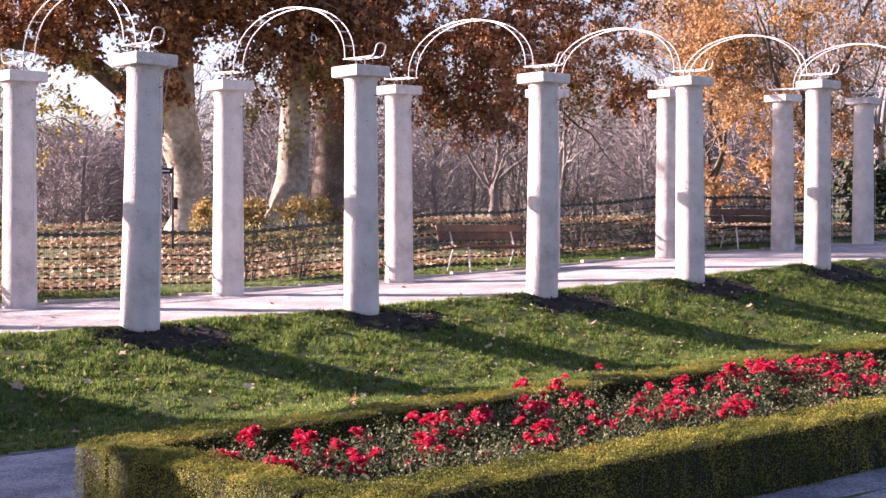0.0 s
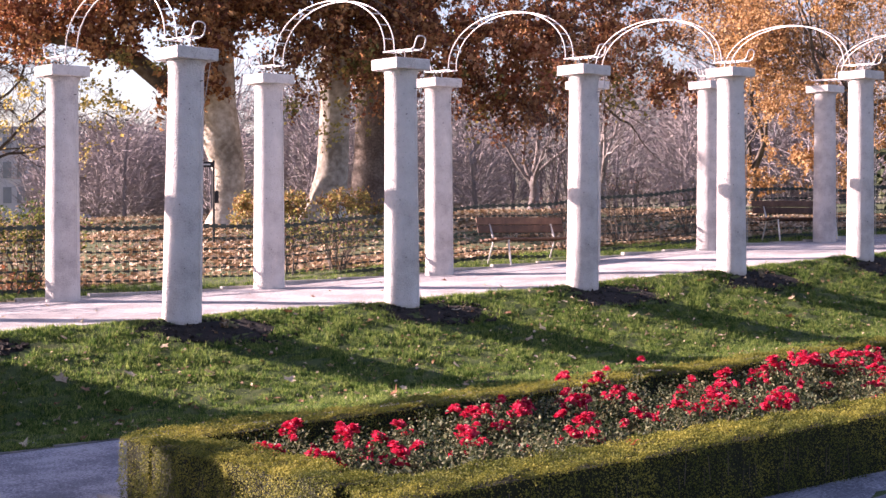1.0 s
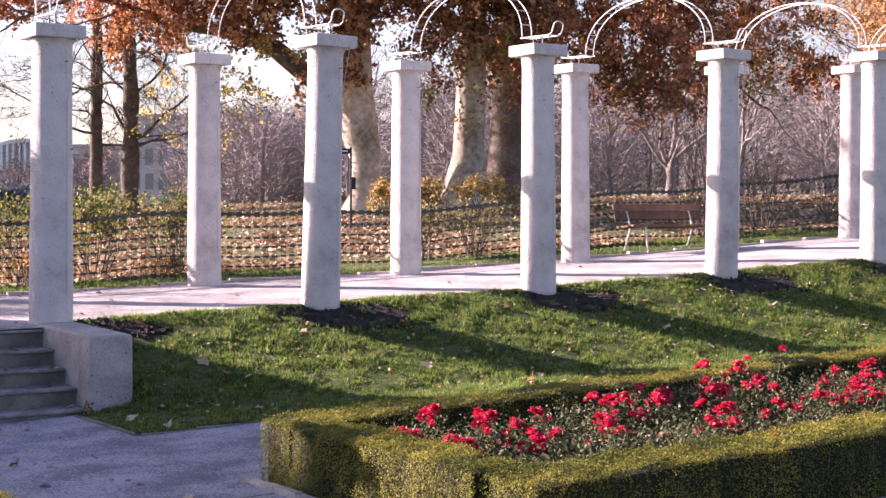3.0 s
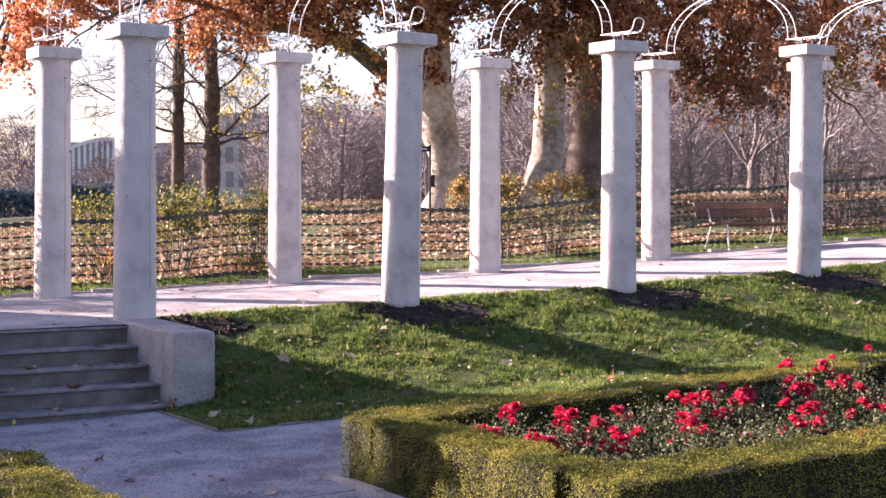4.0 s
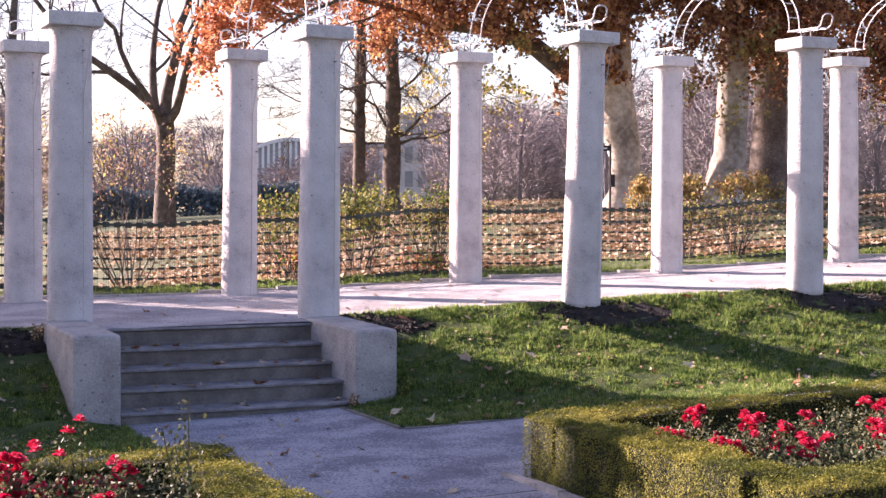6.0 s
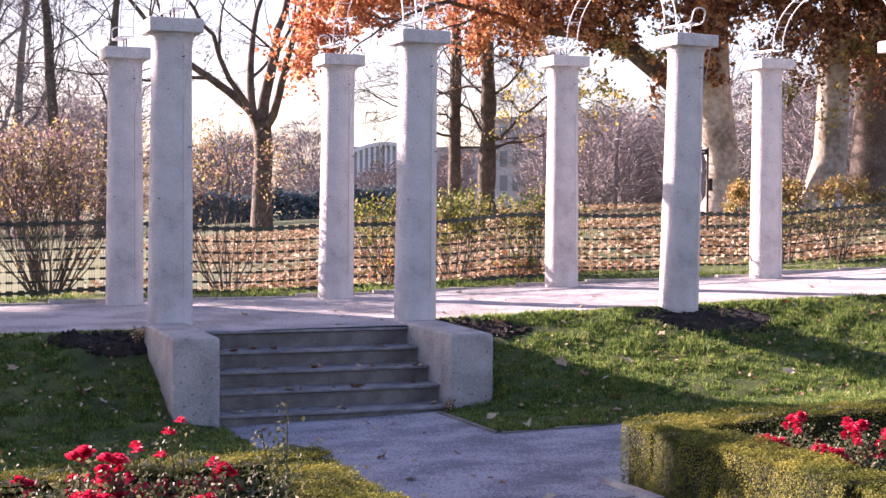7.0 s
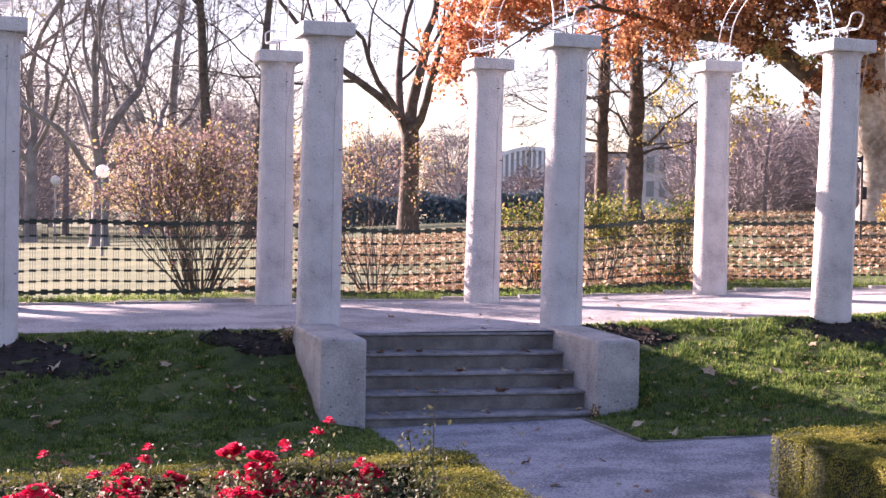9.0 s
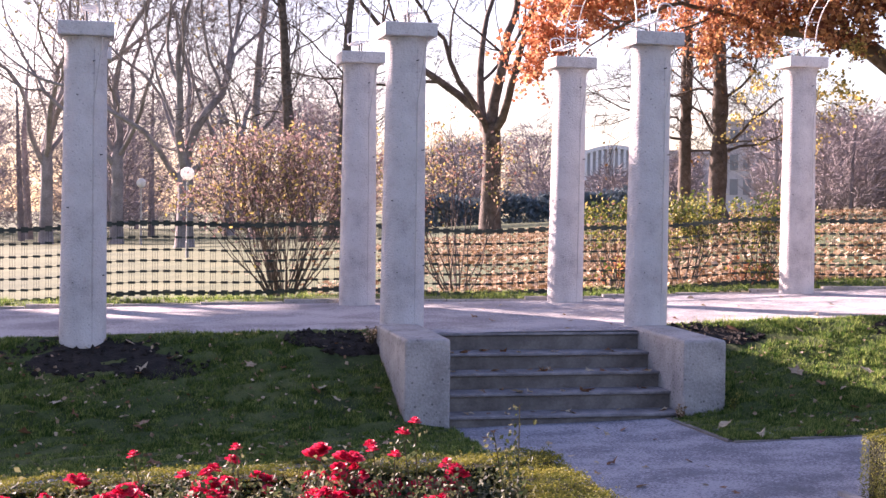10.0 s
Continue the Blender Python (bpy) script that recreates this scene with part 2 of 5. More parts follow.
M["sign_light"] = material("sign_light", [(0.6, 0.6, 0.58), (0.7, 0.7, 0.68)], 4, 0.5)
M["facade"] = material("facade", [(0.46, 0.41, 0.41), (0.56, 0.51, 0.51)], 0.2, 0.9)
M["facade_white"] = material("facade_white", [(0.74, 0.72, 0.72), (0.83, 0.81, 0.81)], 0.3, 0.8)
M["roof_grey"] = material("roof_grey", [(0.34, 0.32, 0.34), (0.42, 0.40, 0.42)], 0.3, 0.8)
M["pane_pale"] = material("pane_pale", [(0.46, 0.46, 0.49), (0.56, 0.56, 0.59)], 0.5, 0.2, specular=0.6)
M["pane"] = material("pane", [(0.16, 0.17, 0.19), (0.22, 0.23, 0.25)], 0.6, 0.15, specular=0.6)

# ---------------------------------------------------------------- heights of the ground
TX = (-40, -10, -0.3, 2.8, 5.3, 8.4, 11.5, 14.75, 17.9, 20.8, 23.9, 26.9, 60)
TZ = (-1.1, -0.30, -0.10, -0.05, -0.03, 0.07, 0.15, 0.28, 0.43, 0.58, 0.69, 0.80, 1.70)
FX = (-60, -20, 2, 11, 20, 27, 60)
FZ = (-2.6, -1.9, -0.7, 0.5, 1.2, 1.4, 2.0)
CREST, FOOT, KERB = 15.05, 11.86, 18.45


def z_terrace(x, y):
    return np.interp(x, TX, TZ) + 0.018 * (y - 14.95)


def z_low(x):
    return -0.75 + 0.027 * (np.maximum(x, -12) - 4.9)


def z_bank(x, y):
    """The grass bank between the terrace and the lower garden, steep below the crest and level towards its foot."""
    k = np.clip((CREST - y) / (CREST - FOOT), 0, 1)
    reach = np.where(x < 4, 0.66, 0.78 - 0.14 * np.exp(-((x - 5.4) / 1.2) ** 2))
    u = np.clip((k - 0.02) / reach, 0, 1)
    drop = 0.97 * (u + 0.22 * u * (1 - u)) + 0.03 * k
    # falls away to the path in front of the cheek walls
    dip = np.where(x < 4, np.clip((x - 2.3) / 0.55, 0, 1), np.clip((5.65 - x) / 0.65, 0, 1)) * np.clip((k - 0.4) / 0.12, 0, 1)
    drop = drop + (1 - drop) * dip
    return z_terrace(x, CREST) * (1 - drop) + (z_low(x) + 0.004) * drop


def z_lawn(x, y):
    k = np.clip((y - 19.3) / 12.0, 0, 1)
    k = k * (1.5 - 0.5 * k)
    return z_terrace(x, 19.3) * (1 - k) + np.interp(x * np.minimum(1, 44 / np.maximum(y, 1)), FX, FZ) * k


# ---------------------------------------------------------------- ground, terrace, stairs
def grid_sheet(name, xs, ys, zf, mat, label, rough=0.0, seed=1, kind="structure", category="ground"):
    rng = np.random.default_rng(seed)
    X, Y = np.meshgrid(xs, ys)
    Z = zf(X, Y) + rough * rng.normal(size=X.shape)
    a = Acc()
    a.v = list(zip(X.ravel(), Y.ravel(), Z.ravel()))
    nx = len(xs)
    a.f = [(j * nx + i, j * nx + i + 1, (j + 1) * nx + i + 1, (j + 1) * nx + i) for j in range(len(ys) - 1) for i in range(nx - 1)]
    ob = new(name, a.mesh(name, mat, True))
    return tagged(ob, label, category, kind=kind)


STAIR_L, STAIR_R = 2.90, 5.05
NOSE = [(14.50, -0.055), (14.20, -0.225), (13.90, -0.382), (13.60, -0.535), (13.30, -0.700)]

grid_sheet("ground", np.array([-400, -150, -60, -30, -12, -6, 0, 5, 10, 20, 30, 60, 150, 400.0]), np.array([-300, -100, -30, -10, 0, 3, 6, 9, 11.0, 13.6]),
           lambda x, y: z_low(np.clip(x, -12, 45)) - 0.008, M["turf"], "level ground of the lower rose garden")
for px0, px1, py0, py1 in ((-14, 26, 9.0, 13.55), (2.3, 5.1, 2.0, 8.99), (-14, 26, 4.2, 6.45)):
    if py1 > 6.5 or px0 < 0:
        grid_sheet("lower_path", np.linspace(px0, px1, 40), np.linspace(py0, py1, 10), lambda x, y, k=py0: z_low(x) - (0.002 if k > 4.3 else 0.005), M["gravel_shaded"],
                   "grey gravel path of the lower rose garden, blue shade in its colour", 0.002, 8, category="gravel path")
grid_sheet("pavement", np.linspace(-30, 46, 96), np.linspace(CREST - 0.02, KERB, 12), z_terrace, M["gravel"],
           "pale pinkish fine gravel walk under the pergola", 0.004, 2, category="gravel path")
# the walk runs out to the first step between the cheek walls
grid_sheet("landing", np.linspace(2.60, 5.36, 12), np.linspace(14.52, CREST + 0.01, 6), lambda x, y: np.maximum(z_terrace(x, y), -0.052) + 0.003, M["gravel"],
           "pale gravel landing at the head of the stairs", 0.003, 6, category="gravel path")


def bank_sheet(name, x0, x1, cut, seed):
    xs = np.arange(x0, x1 + 0.01, 0.18)
    ys = np.linspace(FOOT, CREST, 40)
    ob = grid_sheet(name, xs, ys, z_bank, M["turf"], "grassy bank sloping down to the rose garden, partly in shade", 0.012, seed)
    bm = bmesh.new()
    bm.from_mesh(ob.data)
    bmesh.ops.delete(bm, geom=[v for v in bm.verts if cut(v.co)], context="VERTS")
    bm.to_mesh(ob.data)
    bm.free()
    return ob


bank_sheet("bank_east", 4.92, 40.0, lambda c: c.x < 5.36 and c.y > 13.32, 3)
bank_sheet("bank_west", -24.0, 2.96, lambda c: c.x > 2.60 and c.y > 13.32, 4)
lawn_y = np.concatenate([np.linspace(KERB, 21, 12), np.linspace(22, 60, 26), np.array([70, 90, 130, 200, 400.0, 900])])
lawn_x = np.concatenate([np.array([-600.0, -200, -80, -40]), np.linspace(-20, 60, 61), np.array([80, 120, 250, 600, 1200.0])])
grid_sheet("lawn", lawn_x, lawn_y, lambda x, y: z_lawn(np.clip(x, -60, 60), y) + 0.006 * (y > 18.6), M["lawn"], "mown park lawn with patches of fallen leaves", 0.02, 5)


def stone(parent, name, lo, hi, mat):
    a = Acc()
    a.box(lo, hi)
    return part(name, a, mat, parent)


kerb = tagged(new("kerb"), "weathered low stone edging of the gravel walk", "edging", kind="structure")
for i in range(46):
    x0 = -12 + i
    zz = float(z_terrace(x0 + 0.5, KERB))
    w = 0.012 * math.sin(i * 2.7)
    stone(kerb, "kerb_stone", (x0, KERB - 0.03 + w, zz - 0.2), (x0 + 0.985, KERB + 0.05 + w, zz + 0.03 + 0.012 * math.sin(i * 1.9)), M["cheek_stone"])
edge = tagged(new("edging"), "thin stone edging along the foot of the bank", "edging", kind="structure")
for x in np.concatenate([np.arange(4.95, 20, 0.5), np.arange(-6, 2.9, 0.5)]):
    z = float(z_low(x))
    stone(edge, "edging_stone", (x, FOOT - 0.05, z - 0.1), (x + 0.49, FOOT, z + 0.012 + 0.008 * math.sin(x * 7)), M["stair_stone"])
for y in np.arange(FOOT, 13.2, 0.36):
    z = float(z_low(4.9))
    stone(edge, "edging_stone", (4.90, y, z - 0.1), (4.945, y + 0.35, z + 0.014 + 0.008 * math.sin(y * 9)), M["stair_stone"])


for y in np.arange(6.2, 9.3, 0.42):
    z = float(z_low(4.72))
    stone(edge, "edging_stone", (4.70 + 0.008 * math.sin(y * 5), y, z - 0.1), (4.755, y + 0.41, z + 0.03 + 0.008 * math.sin(y * 11)), M["cheek_stone"])


def stairs():
    root = tagged(new("staircase"), "five grey stone garden steps strewn with dry leaves", "staircase")
    for i, (y, z) in enumerate(NOSE):
        nxt = NOSE[i - 1][0] if i else 14.80
        bm = bevelled_box((STAIR_R - STAIR_L + 0.1, nxt - y + 0.06, 0.026), 0.006, 2)
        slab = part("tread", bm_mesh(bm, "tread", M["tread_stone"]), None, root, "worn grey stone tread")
        slab.matrix_basis = pose((STAIR_L + STAIR_R) / 2, (y + nxt) / 2 + 0.03, z - 0.013 + 0.004, 0.8 if i else 0, 0, 0)
        low = NOSE[i + 1][1] if i < 4 else -0.80
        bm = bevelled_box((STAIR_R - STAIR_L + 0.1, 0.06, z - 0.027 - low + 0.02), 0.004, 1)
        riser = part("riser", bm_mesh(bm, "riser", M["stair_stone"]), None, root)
        riser.location = ((STAIR_L + STAIR_R) / 2, y + 0.062, (z - 0.027 + low - 0.02) / 2)
    for name, x0, x1, ztop in (("cheek_wall", 2.47, 2.885, -0.005), ("cheek_wall", 5.07, 5.49, -0.035)):
        bm = bmesh.new()
        bmesh.ops.create_cube(bm, size=1)
        for v in bm.verts:
            v.co = Vector(((x0 + x1) / 2 + v.co.x * (x1 - x0), 14.02 + v.co.y * 1.46, ztop - 0.5 + v.co.z * 1.0 + (0.03 if v.co.y > 0 and v.co.z > 0 else 0)))
        bmesh.ops.bevel(bm, geom=bm.edges[:], offset=0.03, segments=3, affect="EDGES", profile=0.5)
        part(name, bm_mesh(bm, name, M["cheek_stone"]), None, root, "massive pale stone cheek wall with rounded edges")


stairs()


# ---------------------------------------------------------------- pergola columns and arches
COLS = [(-9, -6.5), (-3, -3.4), (-2, -0.31), (-1, 2.76), (0, 5.30), (1, 8.41), (2, 11.49), (3, 14.60), (4, 17.70), (5, 20.88), (6, 24.1), (7, 26.86), (8, 29.95), (9, 33.0)]
FRONT, BACK, SHAFT = 14.95, 18.12, 2.85


def shaft_mesh(seed):
    """Slightly tapered cast shaft with a short necking under the cap."""
    rng = np.random.default_rng(seed)
    bm = bmesh.new()
    prof = [(-0.12, 0.218), (0.0, 0.218), (0.25, 0.217), (0.7, 0.214), (1.2, 0.210), (1.7, 0.205), (2.2, 0.200), (2.6, 0.196), (2.74, 0.197), (2.80, 0.205), (2.835, 0.222), (2.852, 0.230)]
    n = 40
    rings = []
    for z, r in prof:
        rings.append([bm.verts.new(((r + rng.normal() * 0.0009) * math.cos(k * 2 * math.pi / n), (r + rng.normal() * 0.0009) * math.sin(k * 2 * math.pi / n), z)) for k in range(n)])
    for a, b in zip(rings, rings[1:]):
        for k in range(n):
            bm.faces.new((a[k], a[(k + 1) % n], b[(k + 1) % n], b[k]))
    bm.faces.new(list(reversed(rings[0])))
    bm.faces.new(rings[-1])
    return bm_mesh(bm, "shaft", M["concrete"], True)


def column():
    root = thing("pergola_column", "pale cast concrete pergola column with a square cap", "column", "pergola columns")
    part("shaft", shaft_mesh(3), None, root, "rough tapered round concrete shaft")
    cap = part("cap", bm_mesh(bevelled_box((0.52, 0.52, 0.135), 0.012, 2), "cap", M["concrete"]), None, root, "square concrete cap slab")
    cap.location = (0, 0, SHAFT + 0.0675)
    for s in (-0.09, 0.09):
        a = Acc()
        a.tube([(0, s, SHAFT + 0.13), (0, s, SHAFT + 0.245)], [0.011, 0.011], 6)
        part("pin", a, M["steel"], root, "dark steel support pin")
    a = Acc()
    a.tube([(0.16, -0.262, SHAFT + 0.03), (0.075, -0.228, 2.2), (0.078, -0.232, 1.2), (0.08, -0.236, 0.35)], [0.004] * 4, 5)
    part("wire", a, M["wire"], root, "thin climbing wire")
    # the raised seam left by the casting mould
    a = Acc()
    c, s = math.cos(-1.15), math.sin(-1.15)
    a.tube([((r - 0.002) * c, (r - 0.002) * s, z) for z, r in ((0.0, 0.218), (0.7, 0.214), (1.2, 0.210), (1.7, 0.205), (2.2, 0.200), (2.6, 0.196), (2.74, 0.197))], [0.007] * 7, 5)
    part("mould_seam", a, M["concrete"], root, "thin raised casting seam")
    a = Acc()
    for z, ang in ((0.55, -2.0), (0.62, -0.6), (1.25, -2.3), (1.75, -0.8), (2.3, -1.9), (2.62, -1.2)):
        c, s = math.cos(ang), math.sin(ang)
        a.tube([(0.19 * c, 0.19 * s, z), (0.235 * c, 0.235 * s, z + 0.004)], [0.006, 0.006], 5)
    part("bolt", a, M["steel"], root, "small dark fixing studs")
    return root


proto = column()
LEAN = {(-2, 0): 0.4, (-1, 0): 0.4, (0, 0): 0.6, (1, 0): 1.4, (2, 0): -0.3, (3, 0): 0.4, (4, 0): -0.7, (-1, 1): 0.2, (0, 1): 0.7, (1, 1): 0.2, (3, 1): -0.4}
ASIDE = {(-1, 1): 0.07, (0, 1): 0.11, (1, 1): 0.07, (2, 1): 0.09, (3, 1): 0.05, (4, 1): 0.1, (5, 1): -0.05, (6, 1): 0.07}
LIFT = {(-1, 0): 0.02, (1, 0): 0.0, (-2, 0): -0.03, (4, 0): 0.01}
first = True
for i, x in COLS:
    for row, y in ((0, FRONT), (1, BACK)):
        z = float(z_terrace(x, y))
        m = pose(x + ASIDE.get((i, row), 0), y, z + LIFT.get((i, row), 0), 0, LEAN.get((i, row), 0.1), 0)
        if first:
            proto.matrix_basis, first = m, False
        else:
            copy_thing(proto, m)


def arch():
    """White ladder arch over the walk, from the front cap to the back one."""
    root = thing("pergola_arch", "white painted steel ladder arch spanning the gravel walk", "arch", "pergola arches")
    half = (BACK - FRONT) / 2

    def path(off):
        pts = []
        n = 36
        for k in range(n + 1):
            t = math.pi * k / n
            pts.append((0, -(1.27 + off) * math.cos(t), 0.02 + (0.73 + off) * math.sin(t) ** 0.9))
        return pts

    GAP = 0.075
    bow = path(0.0)
    for dx in (-GAP, GAP):
        a = Acc()
        a.tube([(dx, y, z) for _, y, z in bow], [0.0075] * len(bow), 6)
        part("rail", a, M["arch_paint"], root)
    for k in list(range(2, 14, 3)) + [18] + list(range(23, 36, 3)):
        a = Acc()
        a.tube([(-GAP, bow[k][1], bow[k][2]), (GAP, bow[k][1], bow[k][2])], [0.0055, 0.0055], 5)
        part("rung", a, M["arch_paint"], root)
    for s in (-1, 1):
        a = Acc()
        e = half + 0.22
        side = [(-GAP, s * 1.24, 0.0), (-GAP, s * e, 0.0), (-GAP, s * (e + 0.06), 0.025), (-GAP, s * (e + 0.09), 0.09)]
        top = [(-GAP * math.cos(t), s * (e + 0.10), 0.11 + 0.05 * math.sin(t)) for t in np.linspace(0.3, math.pi - 0.3, 6)]
        loop = side + top + [(-x, y, z) for x, y, z in reversed(side)]
        a.tube(loop, [0.0085] * len(loop), 6)
        part("foot_bar", a, M["arch_paint"], root, "foot bar ending in an upturned loop")
        for yy in (1.28, half - 0.09, half + 0.09, half + 0.24):
            a = Acc()
            a.tube([(-GAP, s * yy, 0.0), (GAP, s * yy, 0.0)], [0.008, 0.008], 5)
            part("cross_bar", a, M["arch_paint"], root)
    return root


arch_proto, first = arch(), True
for i, x in COLS:
    zf, zb = float(z_terrace(x, FRONT)), float(z_terrace(x, BACK))
    tilt = math.degrees(math.atan2(zb - zf, BACK - FRONT))
    m = pose(x + 0.05, (FRONT + BACK) / 2, (zf + zb) / 2 + SHAFT + 0.25, tilt, 0, 0)
    if first:
        arch_proto.matrix_basis, first = m, False
    else:
        copy_thing(arch_proto, m)


# ---------------------------------------------------------------- benches
def bench():
    root = thing("park_bench", "dark brown slatted wooden park bench on pale metal legs", "bench", "benches beside the walk")
    w = 1.9
    for k in range(4):
        s = part("seat_slat", bm_mesh(bevelled_box((w, 0.095, 0.035), 0.008), "seat_slat", M["bench_wood"]), None, root)
        s.location = (0, -0.16 + k * 0.108, 0.43 - 0.012 * k)
    for k in range(2):
        s = part("back_slat", bm_mesh(bevelled_box((w, 0.028, 0.125), 0.008), "back_slat", M["bench_wood"]), None, root)
        s.matrix_basis = pose(0, 0.265 + 0.033 * k, 0.58 + 0.132 * k, -14, 0, 0)
    for x in (-0.68, 0.68):
        for pts in ([(x, -0.18, 0.41), (x, -0.25, 0.0)], [(x, 0.17, 0.39), (x, 0.33, 0.0)], [(x, 0.16, 0.36), (x, 0.325, 0.76)], [(x, -0.2, 0.405), (x, 0.2, 0.37)]):
            a = Acc()
            a.tube(pts, [0.016, 0.014], 8)
            part("leg" if pts[1][2] == 0 else "bracket", a, M["bench_metal"], root)
    return root


b1 = bench()
b1.matrix_basis = pose(17.0, 18.60, float(z_lawn(16.45, 18.5)), 0, 0, 0)
copy_thing(b1, pose(24.1, 18.62, float(z_lawn(24.1, 18.62)), 0, 0, -15))


# ---------------------------------------------------------------- net fence
def net_fence():
    root = thing("net_fence", "sagging dark green plastic net fence behind the columns", "fence")
    Y = 19.35
    rng = np.random.default_rng(11)

    def base(x):
        return float(z_terrace(x, Y)) + 0.06 + 0.03 * math.sin(x * 0.9) + 0.02 * math.sin(x * 2.3 + 1) - 0.07 * math.exp(-((x - 11) / 4) ** 2)

    def height(x):
        return (0.84 if x < 14 else min(0.93, 0.84 + 0.02 * (x - 14))) + 0.03 * math.sin(x * 0.55 + 2)

    xs = np.arange(-12, 44, 0.142)
    rows = [0, 0.155, 0.31, 0.465, 0.62, 0.80, 1.0]
    a = Acc()
    for i, x in enumerate(xs):
        x2 = x + 0.142
        b0, h0, b1_, h1 = base(x), height(x), base(x2), height(x2)
        wob = 0.012 * math.sin(x * 3.1)
        for k, r in enumerate(rows):
            thick = 0.017 if k in (0, 6) else 0.0035
            z0, z1 = b0 + h0 * r, b1_ + h1 * r
            a.add([(x, Y + wob, z0 - thick), (x2, Y + wob, z1 - thick), (x2, Y + wob, z1 + thick), (x, Y + wob, z0 + thick)], [(0, 1, 2, 3)])
            hh = 0.034 if k in (0, 6) else 0.015
            a.box((x - 0.043, Y - 0.004 + wob, z0 - hh), (x + 0.043, Y + 0.004 + wob, z0 + hh))
        for dx in (-0.03, 0.0, 0.03):
            a.add([(x + dx - 0.0018, Y + wob, b0), (x + dx + 0.0018, Y + wob, b0), (x + dx + 0.0018, Y + wob, b0 + h0), (x + dx - 0.0018, Y + wob, b0 + h0)], [(0, 1, 2, 3)])
    net = part("net", a, M["fence_net"], root, "dark green plastic mesh")
    net["kind"] = "stuff"
    for _, cx in COLS:
        x = cx * Y / BACK + 0.12
        a = Acc()
        b = base(x)
        a.tube([(x, Y + 0.04, b - 0.2), (x + 0.01, Y + 0.04, b + 1.02)], [0.022, 0.02], 6)
        part("post", a, M["bark_dark"], root, "thin wooden post")


net_fence()


# ---------------------------------------------------------------- box hedges
def hedge(name, label, x0, x1, y0, y1, h, seed):
    rng = np.random.default_rng(seed)
    root = thing(name, label, "hedge", "box hedges round the rose beds")
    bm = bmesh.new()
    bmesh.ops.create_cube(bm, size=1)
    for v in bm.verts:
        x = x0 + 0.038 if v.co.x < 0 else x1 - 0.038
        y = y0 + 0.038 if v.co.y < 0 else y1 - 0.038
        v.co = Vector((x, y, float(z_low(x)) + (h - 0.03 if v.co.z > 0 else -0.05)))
    # near-black core paints in the shade between the leaves
    part("core", bm_mesh(bm, "core", M["hedge_shade_core"]), None, root, "near-black inner core, shade put into its colour")
    area = {"top": (x1 - x0) * (y1 - y0), "s": (x1 - x0) * h, "n": (x1 - x0) * h, "w": (y1 - y0) * h, "e": (y1 - y0) * h}
    way = {"top": (0, 0, 1), "s": (0, -1, 0.15), "n": (0, 1, 0.15), "w": (-1, 0, 0.15), "e": (1, 0, 0.15)}
    pts, facing = [], []

    def lumps(p, q):
        return 0.012 * np.sin(p * 9.1 + 2 * np.sin(q * 7.3)) + 0.009 * np.sin(p * 23 + 3 * np.sin(q * 17))

    for side, ar in area.items():
        # fewer leaves on s: the core's painted shade darkens that side
        n = int(ar * (19000 if side == "top" else 2500 if side == "n" else 8500 if side == "s" else 14000))
        u, v, w = rng.random(n), rng.random(n), rng.normal(size=n) * 0.009
        if side != "top":
            w = w + 0.030 * rng.random(n) * (1 if side in "sw" else -1)
        if side == "top":
            x, y = x0 + u * (x1 - x0), y0 + v * (y1 - y0)
            z = h + w + lumps(x, y)
        elif side in "sn":
            x, z = x0 + u * (x1 - x0), v * h
            y = (y0 if side == "s" else y1) + w + lumps(x, z * 0.3)
        else:
            y, z = y0 + u * (y1 - y0), v * h
            x = (x0 if side == "w" else x1) + w + lumps(y, z * 0.3)
        z = z + z_low(x) + 0.012 * np.sin(x * 3.1) * np.cos(y * 4.3)
        p = np.stack([x, y, z], 1)
        # worn patches where the twigs show through
        if side != "top":
            worn = np.sin(x * 4.7 + y * 5.3 + seed) * np.sin(x * 1.9 - y * 2.7 + 2 * v) > 0.86
            p = p[~worn | (rng.random(n) < 0.35)]
        pts.append(p)
        facing.append(np.tile(np.array(way[side], float), (len(p), 1)))
    # longer shoots over the top
    n = int((x1 - x0 + y1 - y0) * 170)
    x, y = x0 + rng.random(n) * (x1 - x0), y0 + rng.random(n) * (y1 - y0)
    pts.append(np.stack([x, y, h + 0.015 + rng.random(n) ** 2 * 0.045 + z_low(x)], 1))
    facing.append(np.tile(np.array((0, 0, 0.6)), (n, 1)))
    a = Acc()
    a.quads(leaf_quads(np.concatenate(pts), 0.0125, rng, aspect=0.7, facing=np.concatenate(facing)))
    lv = part("foliage", a, M["hedge_leaf"], root, "tiny clipped yellow-green leaves")
    lv["kind"] = "stuff"
    # bare upright twigs on the outer faces
    t = Acc()
    for k in range(int((x1 - x0 + y1 - y0) * 12)):
        if rng.random() < (x1 - x0) / (x1 - x0 + y1 - y0):
            x, y = rng.uniform(x0, x1), y0 - 0.004 + rng.normal() * 0.008
        else:
            x, y = x0 - 0.004 + rng.normal() * 0.008, rng.uniform(y0, y1)
        z, L = float(z_low(x)) + rng.uniform(0.0, 0.22), rng.uniform(0.08, 0.2)
        t.tube([(x, y, z), (x + rng.normal() * 0.012, y + rng.normal() * 0.006, z + L)], [0.0028, 0.0016], 3, cap=False)
    part("branchwork", t, M["hedge_twig"], root, "thin grey-brown twigs")["kind"] = "stuff"
    return root


